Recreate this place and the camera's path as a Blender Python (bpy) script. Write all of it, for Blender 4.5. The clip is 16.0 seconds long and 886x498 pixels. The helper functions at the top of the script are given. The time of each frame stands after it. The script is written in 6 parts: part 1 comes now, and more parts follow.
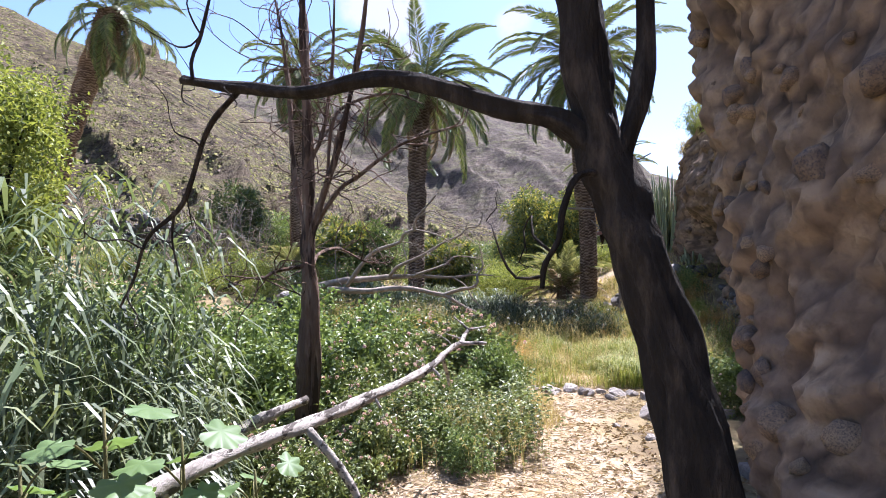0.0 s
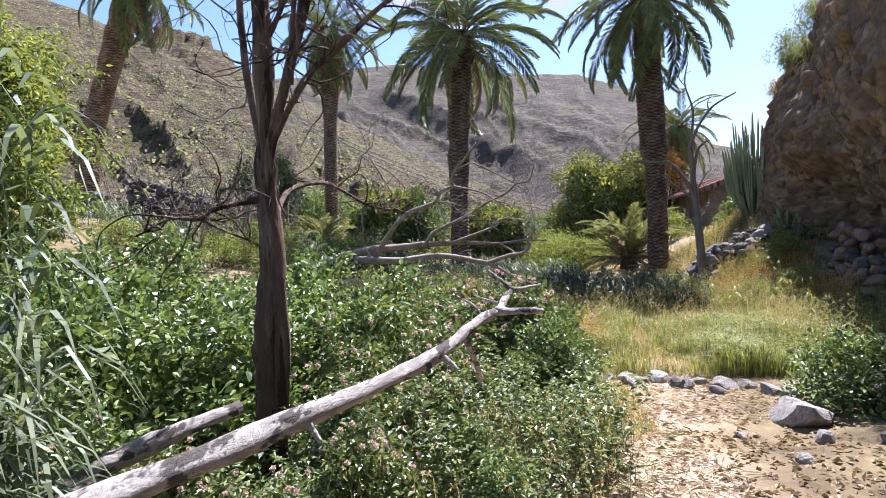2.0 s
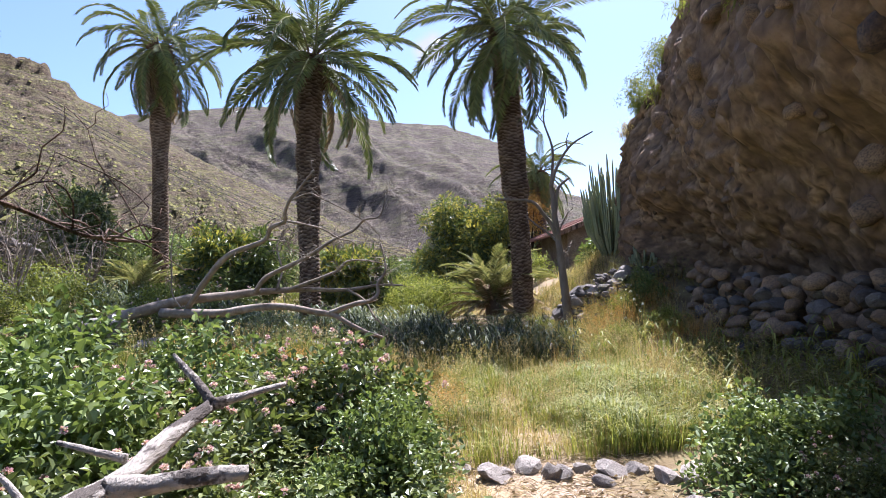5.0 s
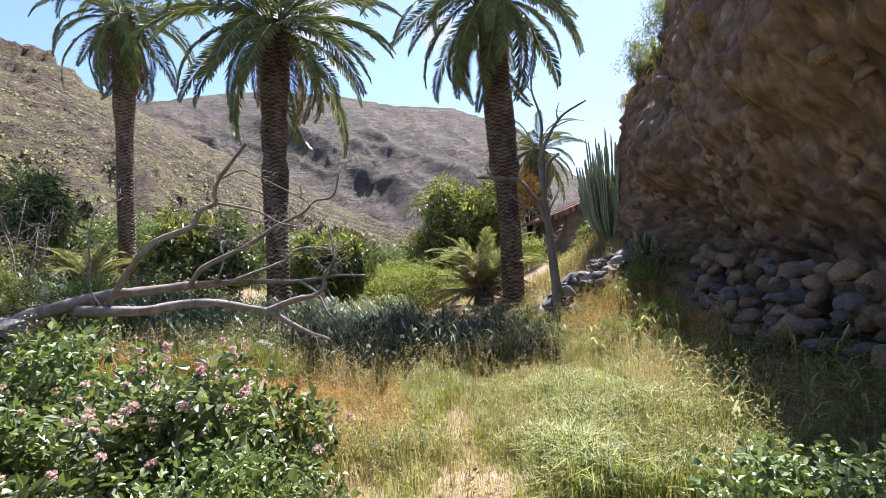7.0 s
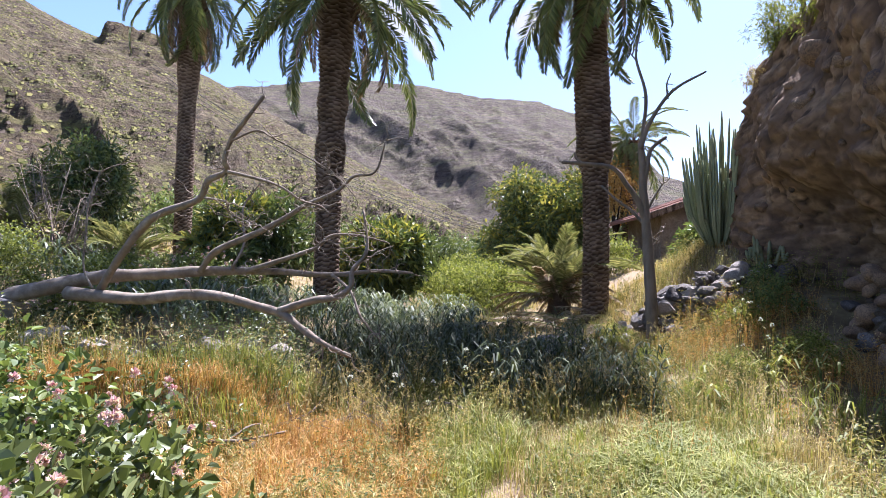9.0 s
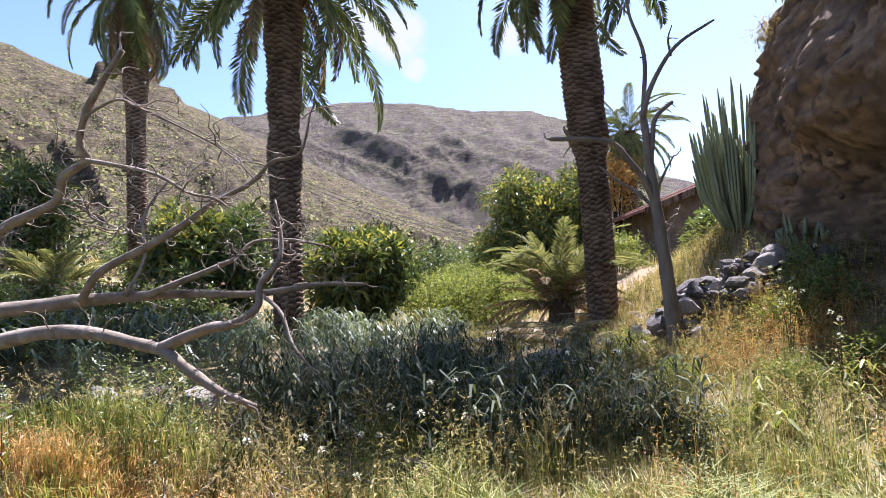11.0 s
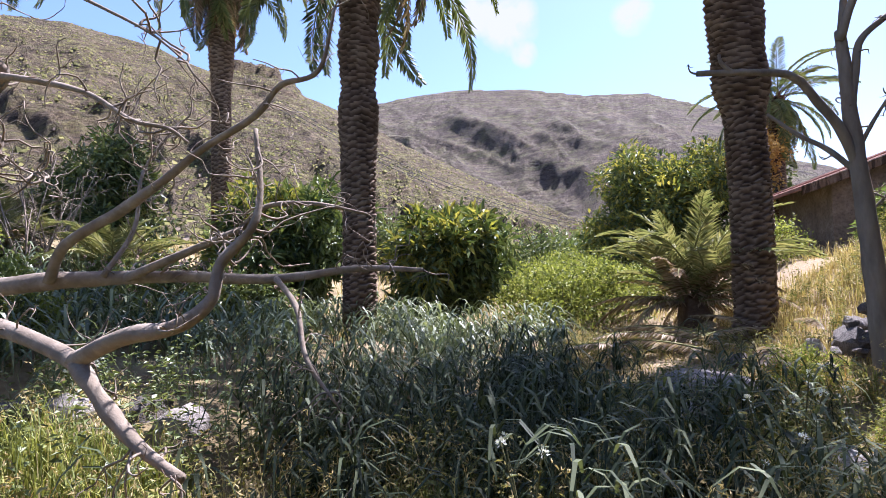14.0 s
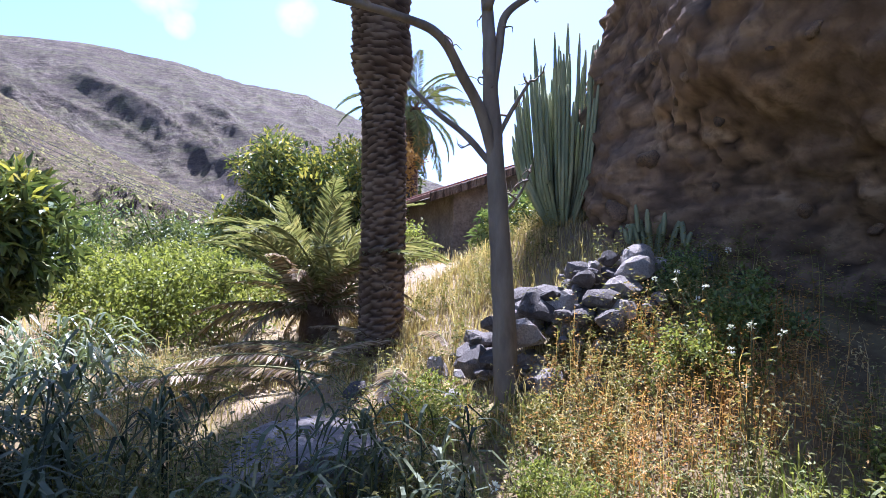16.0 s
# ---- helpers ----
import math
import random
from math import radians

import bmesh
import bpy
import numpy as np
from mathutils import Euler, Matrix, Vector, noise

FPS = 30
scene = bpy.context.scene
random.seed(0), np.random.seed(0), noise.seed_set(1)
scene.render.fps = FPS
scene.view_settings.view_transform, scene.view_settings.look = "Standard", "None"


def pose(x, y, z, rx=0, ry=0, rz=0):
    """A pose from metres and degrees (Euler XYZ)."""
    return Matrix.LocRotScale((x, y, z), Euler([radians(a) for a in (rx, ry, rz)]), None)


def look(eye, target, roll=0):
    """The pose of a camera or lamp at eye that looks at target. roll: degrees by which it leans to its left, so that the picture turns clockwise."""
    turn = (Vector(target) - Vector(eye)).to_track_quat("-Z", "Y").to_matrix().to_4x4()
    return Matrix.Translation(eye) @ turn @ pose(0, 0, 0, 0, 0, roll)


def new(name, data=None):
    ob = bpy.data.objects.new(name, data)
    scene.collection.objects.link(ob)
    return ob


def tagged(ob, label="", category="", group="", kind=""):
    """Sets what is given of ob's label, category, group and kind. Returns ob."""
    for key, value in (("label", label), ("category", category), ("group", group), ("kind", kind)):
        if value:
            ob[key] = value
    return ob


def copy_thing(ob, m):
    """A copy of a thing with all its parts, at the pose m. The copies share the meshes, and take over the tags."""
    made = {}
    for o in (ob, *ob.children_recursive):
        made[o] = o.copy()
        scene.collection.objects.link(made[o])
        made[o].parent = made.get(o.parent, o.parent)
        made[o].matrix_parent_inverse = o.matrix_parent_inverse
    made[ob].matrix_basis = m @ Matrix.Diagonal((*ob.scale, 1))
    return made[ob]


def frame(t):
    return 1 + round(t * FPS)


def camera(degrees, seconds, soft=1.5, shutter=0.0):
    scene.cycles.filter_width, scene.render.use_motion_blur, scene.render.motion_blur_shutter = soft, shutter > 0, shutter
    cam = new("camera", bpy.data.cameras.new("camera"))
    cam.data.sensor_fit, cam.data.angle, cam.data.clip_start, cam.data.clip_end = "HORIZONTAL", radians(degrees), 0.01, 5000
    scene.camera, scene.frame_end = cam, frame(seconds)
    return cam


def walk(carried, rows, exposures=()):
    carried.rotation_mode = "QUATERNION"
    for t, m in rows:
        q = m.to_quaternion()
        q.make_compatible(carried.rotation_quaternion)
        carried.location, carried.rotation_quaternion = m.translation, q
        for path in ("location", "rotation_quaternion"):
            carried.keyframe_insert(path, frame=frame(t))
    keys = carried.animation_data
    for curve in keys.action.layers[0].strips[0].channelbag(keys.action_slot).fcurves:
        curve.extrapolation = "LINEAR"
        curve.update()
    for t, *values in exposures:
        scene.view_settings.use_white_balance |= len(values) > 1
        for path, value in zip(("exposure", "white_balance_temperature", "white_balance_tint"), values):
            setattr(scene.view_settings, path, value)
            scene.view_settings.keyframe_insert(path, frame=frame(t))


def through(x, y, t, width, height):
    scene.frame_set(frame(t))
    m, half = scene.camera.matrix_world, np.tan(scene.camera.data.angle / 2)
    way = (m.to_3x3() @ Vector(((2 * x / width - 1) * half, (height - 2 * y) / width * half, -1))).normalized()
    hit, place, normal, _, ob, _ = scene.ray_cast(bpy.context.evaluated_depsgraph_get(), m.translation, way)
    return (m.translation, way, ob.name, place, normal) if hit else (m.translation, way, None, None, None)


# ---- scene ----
cam = camera(76.54, 16.0, soft=0.4)
# seconds, place in metres, turn in degrees
ROWS = [
    (0, 0.129, 0.405, 1.531, 91.81, 0.42, 0.03),
    (0.5, 0.215, 0.884, 1.451, 93.02, 2.34, 0.77),
    (1, 0.29, 1.446, 1.374, 89.35, 3.75, 1.37),
    (1.5, 0.291, 1.965, 1.244, 88.17, 4.33, 2.54),
    (2, 0.265, 2.403, 1.201, 89.92, 1.63, 5.3),
    (2.5, 0.22, 2.87, 1.195, 91.6, -1.92, 8.61),
    (3, 0.238, 3.242, 1.175, 91.73, -0.62, 10.17),
    (3.5, 0.274, 3.604, 1.18, 92.17, -0.54, 11.48),
    (4, 0.319, 3.915, 1.167, 92.3, 0.58, 10.04),
    (4.5, 0.497, 3.949, 1.209, 92.76, 2.68, 4.11),
    (5, 0.727, 4.058, 1.21, 94, 2.66, -7.61),
    (7.5, 1.649, 5.845, 1.295, 91.83, 3.64, -5.72),
    (8, 1.646, 6.463, 1.312, 91.59, 2.81, -0.95),
    (8.5, 1.724, 6.759, 1.368, 91.54, 0.46, 3.32),
    (9, 1.919, 7.126, 1.394, 91.8, -0.88, 0.94),
    (11.5, 2.39, 9.13, 1.265, 93.53, 4.49, 2.68),
    (12, 2.428, 9.42, 1.265, 92.87, 3.06, 7.45),
    (12.5, 2.345, 9.72, 1.236, 92.50, 1.52, 13.95),
    (13, 2.285, 9.96, 1.235, 92.69, 1.35, 18.24),
    (13.5, 2.325, 10.3, 1.247, 92.80, 0.98, 17.79),
    (14, 2.385, 10.68, 1.265, 92.58, 1.52, 12.11),
    (14.5, 2.46, 11.27, 1.272, 91.9, 2.1, 3.3),
    (15, 2.58, 11.73, 1.275, 91.0, 2.3, -4.9),
    (15.5, 2.83, 12.31, 1.3, 91.7, 0.2, -19.3),
    (16, 3.06, 12.73, 1.305, 91.9, -0.9, -22.6),
]
walk(cam, [(t, pose(x, y, z, rx, ry, rz)) for t, x, y, z, rx, ry, rz in ROWS], [(0.0, 1.9, 5450, 23), (1.5, 1.75, 5350, 22), (4.0, 1.7, 5500, 22), (7.5, 1.8, 5450, 23), (11.5, 1.85, 5500, 25), (13.0, 1.75, 5550, 26), (14.5, 1.9, 5300, 26), (16.0, 2.05, 5000, 27)])

# ---- world and sun ----
SUN_AZ, SUN_EL = 30.0, 59.0  # degrees right of the walk's heading, and above the horizon
world = bpy.data.worlds.new("sky")
scene.world = world
world.use_nodes = True
wn = world.node_tree
sky = wn.nodes.new("ShaderNodeTexSky")
sky.sky_type, sky.sun_disc = "NISHITA", False
sky.sun_elevation, sky.sun_rotation = radians(SUN_EL), radians(SUN_AZ)
sky.altitude, sky.air_density, sky.dust_density, sky.ozone_density = 300, 1.0, 1.0, 1.0
# a few small fair-weather clouds above the far ridge
wtc = wn.nodes.new("ShaderNodeTexCoord")
puff = wn.nodes.new("ShaderNodeTexNoise")
puff.inputs["Scale"].default_value, puff.inputs["Detail"].default_value = 26, 6
wn.links.new(wtc.outputs["Generated"], puff.inputs["Vector"])
sky_col = sky.outputs[0]
for cx, cy, cz, size in ((-0.075, 0.91, 0.41, 3.6), (-0.05, 0.93, 0.362, 1.6), (0.118, 0.908, 0.4, 2.4), (-0.13, 0.9, 0.43, 3.0)):
    dot = wn.nodes.new("ShaderNodeVectorMath")
    dot.operation = "DOT_PRODUCT"
    dot.inputs[1].default_value = Vector((cx, cy, cz)).normalized()
    wn.links.new(wtc.outputs["Generated"], dot.inputs[0])
    near = wn.nodes.new("ShaderNodeMapRange")
    near.inputs[1].default_value, near.inputs[2].default_value = math.cos(radians(size)), 1.0
    wn.links.new(dot.outputs["Value"], near.inputs[0])
    prod = wn.nodes.new("ShaderNodeMath")
    prod.operation = "MULTIPLY"
    wn.links.new(near.outputs[0], prod.inputs[0])
    wn.links.new(puff.outputs[0], prod.inputs[1])
    soft_edge = wn.nodes.new("ShaderNodeMapRange")
    soft_edge.inputs[1].default_value, soft_edge.inputs[2].default_value = 0.14, 0.42
    wn.links.new(prod.outputs[0], soft_edge.inputs[0])
    blend = wn.nodes.new("ShaderNodeMix")
    blend.data_type = "RGBA"
    blend.inputs[7].default_value = (3.8, 3.8, 3.9, 1)
    wn.links.new(soft_edge.outputs[0], blend.inputs[0])
    wn.links.new(sky_col, blend.inputs[6])
    sky_col = blend.outputs[2]
wn.links.new(sky_col, wn.nodes["Background"].inputs[0])
wn.nodes["Background"].inputs[1].default_value = 0.072
sun = new("sun", bpy.data.lights.new("sun", "SUN"))
sun.data.energy, sun.data.angle, sun.data.color = 5.0, radians(0.53), (1.0, 0.94, 0.84)
sa, se = radians(SUN_AZ), radians(SUN_EL)
SUN_DIR = Vector((math.sin(sa) * math.cos(se), math.cos(sa) * math.cos(se), math.sin(se)))
sun.matrix_world = look(SUN_DIR * 100, (0, 0, 0))

# ---- numeric helpers ----
rng = np.random.default_rng(11)


def lattice(ix, iy, iz, k=0):
    """A repeatable random number from 0 to 1 for whole-number cells."""
    h = (ix.astype(np.int64) * 73856093) ^ (iy.astype(np.int64) * 19349663) ^ (iz.astype(np.int64) * 83492791) ^ (k * 2654435761)
    h = (h ^ (h >> 13)) * 1274126177
    h = h ^ (h >> 16)
    return (h & 0xFFFFF) / float(0xFFFFF)


def vnoise(p, k=0):
    """Smooth value noise from -1 to 1 at the rows of p."""
    i = np.floor(p).astype(np.int64)
    f = p - i
    f = f * f * (3 - 2 * f)
    out = np.zeros(len(p))
    for a in (0, 1):
        for b in (0, 1):
            for c in (0, 1):
                w = (f[:, 0] if a else 1 - f[:, 0]) * (f[:, 1] if b else 1 - f[:, 1]) * (f[:, 2] if c else 1 - f[:, 2])
                out += w * lattice(i[:, 0] + a, i[:, 1] + b, i[:, 2] + c, k)
    return out * 2 - 1


def fbm(p, octaves=4, k=0):
    out, amp = np.zeros(len(p)), 1.0
    for o in range(octaves):
        out += amp * vnoise(p * 2 ** o + 17.3 * o, k + o)
        amp *= 0.5
    return out


def cobbles(p, k=0):
    """Distance to the nearest jittered cell centre, in cells, and that cell's random number."""
    i = np.floor(p).astype(np.int64)
    best, idn = np.full(len(p), 9.0), np.zeros(len(p))
    for a in (-1, 0, 1):
        for b in (-1, 0, 1):
            for c in (-1, 0, 1):
                j = i + np.array((a, b, c))
                q = np.stack([j[:, m] + 0.15 + 0.7 * lattice(j[:, 0], j[:, 1], j[:, 2], k + m) for m in range(3)], 1)
                dist = np.linalg.norm(q - p, axis=1)
                near = dist < best
                best[near] = dist[near]
                idn[near] = lattice(j[near, 0], j[near, 1], j[near, 2], k + 7)
    return best, idn


def step(a, b, x):
    t = np.clip((np.asarray(x, float) - a) / (b - a), 0, 1)
    return t * t * (3 - 2 * t)


def ground_z(x, y):
    """Height of the ground: the path, the terrace to the west, the bank under the cliff."""
    x, y = np.asarray(x, float), np.asarray(y, float)
    z = -0.27 + 0.16 * (1 - step(0, 2.2, y)) + 0.42 * step(12, 20, y) + 0.03 * np.clip(y - 20, 0, 40)
    z = z + 0.16 * np.clip(-x - 1.5, 0, 13) * step(7, 17, y) + 0.05 * np.clip(-x - 1.5, 0, 8) * step(2, 6, y)
    z = z + 1.15 * step(4.6, 8.0, x) * step(12.5, 17, y) * (1 - step(26, 40, y)) + 0.3 * step(4.2, 6.5, x) * step(6, 10, y) * (1 - step(12.5, 17, y))
    z = z + 0.5 * (1 - step(-0.4, 1.0, x)) * step(11.3, 12.5, y) * (1 - step(14, 22, y))
    z = z + 0.9 * np.exp(-((x - 8.6) ** 2 + (y - 19.8) ** 2) / 2.9)
    p = np.stack([np.ravel(x), np.ravel(y), np.zeros(x.size)], 1)
    near = np.exp(-(np.hypot(np.ravel(x) - 1, np.ravel(y) - 10) / 40) ** 2)
    z = z + ((0.05 * vnoise(p * 0.9, 3) + 0.02 * vnoise(p * 3.1, 4)) * near).reshape(x.shape)
    return z


def gz(x, y):
    return float(ground_z(np.array([x]), np.array([y]))[0])


def mesh_of(name, verts, faces, material, smooth=True):
    """A mesh from an array of points and an array of triangles or quads, made in one go."""
    verts, faces = np.asarray(verts, np.float32), np.asarray(faces, np.int32)
    me = bpy.data.meshes.new(name)
    n, k = faces.shape
    me.vertices.add(len(verts))
    me.vertices.foreach_set("co", verts.ravel())
    me.loops.add(n * k)
    me.loops.foreach_set("vertex_index", faces.ravel())
    me.polygons.add(n)
    me.polygons.foreach_set("loop_start", np.arange(0, n * k, k, dtype=np.int32))
    me.polygons.foreach_set("use_smooth", np.full(n, smooth))
    me.update(calc_edges=True)
    me.validate()
    if material:
        me.materials.append(material)
    return me


def piece(name, me, parent=None, at=None, label=""):
    """Links a mesh as one object, under a thing if one is given, at a pose relative to it."""
    ob = new(name, me)
    if parent:
        ob.parent = parent
    if at is not None:
        ob.matrix_basis = at
    if label:
        ob["label"] = label
    return ob


def thing(name, x, y, z, label, category, group="", turn=0.0, scale=1.0):
    ob = new(name)
    ob.empty_display_size = 0.1
    ob.matrix_basis = Matrix.LocRotScale((x, y, z), Euler((0, 0, turn)), (scale, scale, scale))
    return tagged(ob, label, category, group)


def merge(chunks):
    vs, fs, base = [], [], 0
    for v, f in chunks:
        vs.append(v)
        fs.append(f + base)
        base += len(v)
    return np.concatenate(vs), np.concatenate(fs)


def smooth_line(pts, per=5):
    """A Catmull-Rom line through the points."""
    p = np.asarray(pts, float)
    p = np.vstack([2 * p[0] - p[1], p, 2 * p[-1] - p[-2]])
    out = []
    for i in range(1, len(p) - 2):
        for s in np.linspace(0, 1, per, endpoint=False):
            a, b, c, e = p[i - 1:i + 3]
            out.append(0.5 * (2 * b + (c - a) * s + (2 * a - 5 * b + 4 * c - e) * s * s + (3 * b - a - 3 * c + e) * s ** 3))
    out.append(p[-2])
    return np.array(out)


def tube(line, radii, sides=8, rough=0.0, flute=0.0, k=0):
    """Quads of a round limb along a line, with its own radius at each point, rough bark and closed ends."""
    line = np.asarray(line, float)
    n = len(line)
    radii = np.broadcast_to(np.asarray(radii, float), (n,))
    tan = np.gradient(line, axis=0)
    tan /= np.linalg.norm(tan, axis=1)[:, None] + 1e-9
    side = np.cross(tan, (0.31, 0.87, 0.2) if abs(tan[0, 2]) > 0.6 else (0, 0, 1.0))
    side /= np.linalg.norm(side, axis=1)[:, None] + 1e-9
    up = np.cross(side, tan)
    ang = np.linspace(0, 2 * np.pi, sides, endpoint=False)
    r = radii[:, None] * np.ones(sides)
    if rough or flute:
        q = np.stack([np.repeat(np.arange(n) * 0.35, sides), np.tile(np.cos(ang) * 1.6, n), np.tile(np.sin(ang) * 1.6, n)], 1)
        r = r * (1 + rough * fbm(q + k * 3.7, 3, k).reshape(n, sides) + flute * (0.5 * np.cos(ang * 3 + 0.4) + 0.5 * np.cos(ang * 9 + 4 * vnoise(np.stack([np.arange(n) * 0.13, 0 * line[:, 0], 0 * line[:, 0]], 1), k)[:, None])))
    v = line[:, None] + r[:, :, None] * (np.cos(ang)[None, :, None] * side[:, None] + np.sin(ang)[None, :, None] * up[:, None])
    v = v.reshape(-1, 3)
    i, j = np.meshgrid(np.arange(n - 1), np.arange(sides), indexing="ij")
    jn = (j + 1) % sides
    f = np.stack([i * sides + j, i * sides + jn, (i + 1) * sides + jn, (i + 1) * sides + j], -1).reshape(-1, 4)
    v = np.vstack([v, line[0], line[-1]])
    a, b, j = n * sides, n * sides + 1, np.arange(sides)
    jn = (j + 1) % sides
    cap0 = np.stack([jn, j, np.full(sides, a), np.full(sides, a)], 1)
    cap1 = np.stack([(n - 1) * sides + j, (n - 1) * sides + jn, np.full(sides, b), np.full(sides, b)], 1)
    return v, f, np.vstack([cap0, cap1])[:, :3]


def limb_mesh(name, limbs, material, sides=8, rough=0.12, flute=0.0, per=5):
    """One mesh of round limbs: each is (points, first radius, last radius)."""
    chunks = []
    for k, (pts, r0, r1) in enumerate(limbs):
        line = smooth_line(pts, per)
        v, quads, caps = tube(line, np.linspace(r0, r1, len(line)), sides, rough, flute, k)
        tris = np.vstack([quads[:, [0, 1, 2]], quads[:, [0, 2, 3]], caps])
        chunks.append((v, tris))
    v, f = merge(chunks)
    return mesh_of(name, v, f, material)


def unit(v):
    return v / (np.linalg.norm(v, axis=-1, keepdims=True) + 1e-9)


def leaves(p, way, up, length, width, fold=0.25):
    """Two-triangle leaves, folded along the midrib."""
    n = len(p)
    way = unit(way)
    side = unit(np.cross(way, up))
    nor = np.cross(side, way)
    length, width = np.broadcast_to(length, (n,))[:, None], np.broadcast_to(width, (n,))[:, None]
    mid = p + way * length * 0.45
    v = np.stack([p, mid - side * width / 2 + nor * width * fold, p + way * length - nor * length * 0.12, mid + side * width / 2 + nor * width * fold], 1)
    b = np.arange(n)[:, None] * 4
    f = np.concatenate([b + (0, 1, 2), b + (0, 2, 3)])
    return v.reshape(-1, 3), f


def ovate(p, way, up, length, width, fold=0.22):
    """Broad leaves of four triangles, folded along the midrib and curled down at the tip."""
    n = len(p)
    way = unit(way)
    side = unit(np.cross(way, up))
    nor = np.cross(side, way)
    length, width = np.broadcast_to(length, (n,))[:, None], np.broadcast_to(width, (n,))[:, None]
    a, b = p + way * length * 0.28 + nor * width * fold, p + way * length * 0.66 + nor * width * fold * 0.5
    v = np.stack([p, a - side * width * 0.5, b - side * width * 0.38, p + way * length - nor * length * 0.16, b + side * width * 0.38, a + side * width * 0.5], 1)
    k = np.arange(n)[:, None] * 6
    f = np.concatenate([k + (0, 1, 2), k + (0, 2, 3), k + (0, 3, 4), k + (0, 4, 5)])
    return v.reshape(-1, 3), f


def blades(p, lean, height, width, bend=0.5):
    """Grass blades of three triangles, that bend over as they rise."""
    n = len(p)
    lean = unit(lean)
    side = np.stack([-lean[:, 1], lean[:, 0], np.zeros(n)], 1)
    height, width, bend = (np.broadcast_to(a, (n,))[:, None] for a in (height, width, bend))
    up = np.array((0, 0, 1.0))
    m = p + up * height * 0.6 + lean * height * bend * 0.3
    t = p + up * height * (1 - 0.45 * bend) + lean * height * bend
    v = np.stack([p - side * width / 2, p + side * width / 2, m + side * width * 0.4, m - side * width * 0.4, t], 1)
    b = np.arange(n)[:, None] * 5
    f = np.concatenate([b + (0, 1, 2), b + (0, 2, 3), b + (3, 2, 4)])
    return v.reshape(-1, 3), f


def rand_dirs(n, flat=1.0):
    v = rng.normal(size=(n, 3)) * (1, 1, flat)
    return unit(v)


# ---- materials ----
def mat(name, rough=0.8, spec=0.3):
    m = bpy.data.materials.new(name)
    m.use_nodes = True
    nt = m.node_tree
    b = nt.nodes["Principled BSDF"]
    b.inputs["Roughness"].default_value = rough
    b.inputs["Specular IOR Level"].default_value = spec
    return m, nt, b


def node(nt, kind, **values):
    n = nt.nodes.new(kind)
    for key, value in values.items():
        n.inputs[key].default_value = value
    return n


def ramp(nt, source, stops):
    r = nt.nodes.new("ShaderNodeValToRGB")
    e = r.color_ramp.elements
    while len(e) < len(stops):
        e.new(0.5)
    for el, (pos, col) in zip(e, stops):
        el.position, el.color = pos, (*col, 1)
    nt.links.new(source, r.inputs[0])
    return r.outputs[0]


def tex(nt, scale, detail=4, rough=0.6, squash=None, coords="Object"):
    tc = nt.nodes.new("ShaderNodeTexCoord")
    src = tc.outputs[coords]
    if squash:
        mp = nt.nodes.new("ShaderNodeMapping")
        mp.inputs["Scale"].default_value = squash
        nt.links.new(src, mp.inputs[0])
        src = mp.outputs[0]
    n = node(nt, "ShaderNodeTexNoise", Scale=scale, Detail=detail, Roughness=rough)
    nt.links.new(src, n.inputs["Vector"])
    return n.outputs[0]


def mix(nt, fac, a, b, kind="MIX"):
    m = nt.nodes.new("ShaderNodeMix")
    m.data_type, m.blend_type = "RGBA", kind
    for value, sock in ((fac, m.inputs[0]), (a, m.inputs[6]), (b, m.inputs[7])):
        if hasattr(value, "is_linked"):
            nt.links.new(value, sock)
        else:
            sock.default_value = value if not isinstance(value, tuple) else (*value, 1)
    return m.outputs[2]


def bump(nt, b, height, strength=0.5, distance=0.02):
    n = node(nt, "ShaderNodeBump", Strength=strength, Distance=distance)
    nt.links.new(height, n.inputs["Height"])
    nt.links.new(n.outputs[0], b.inputs["Normal"])


def leaf_mat(name, dark, mid, light, through=0.35, rough=0.5, spec=0.35):
    """Leaves: each one its own tone, some light coming through."""
    m, nt, b = mat(name, rough, spec)
    geo = nt.nodes.new("ShaderNodeNewGeometry")
    deep = tuple(0.6 * c for c in dark)
    col = ramp(nt, geo.outputs["Random Per Island"], [(0.0, deep), (0.22, dark), (0.56, mid), (1.0, light)])
    big = ramp(nt, tex(nt, 1.3, 4), [(0.38, (0, 0, 0)), (0.68, (0.8, 0.8, 0.8))])
    col = mix(nt, big, col, mix(nt, 0.5, col, light))
    nt.links.new(col, b.inputs["Base Color"])
    tr = nt.nodes.new("ShaderNodeBsdfTranslucent")
    nt.links.new(mix(nt, 1.0, col, (1.0, 1.0, 0.55), "MULTIPLY"), tr.inputs[0])
    ms = nt.nodes.new("ShaderNodeMixShader")
    ms.inputs[0].default_value = through
    nt.links.new(b.outputs[0], ms.inputs[1])
    nt.links.new(tr.outputs[0], ms.inputs[2])
    nt.links.new(ms.outputs[0], nt.nodes["Material Output"].inputs[0])
    return m


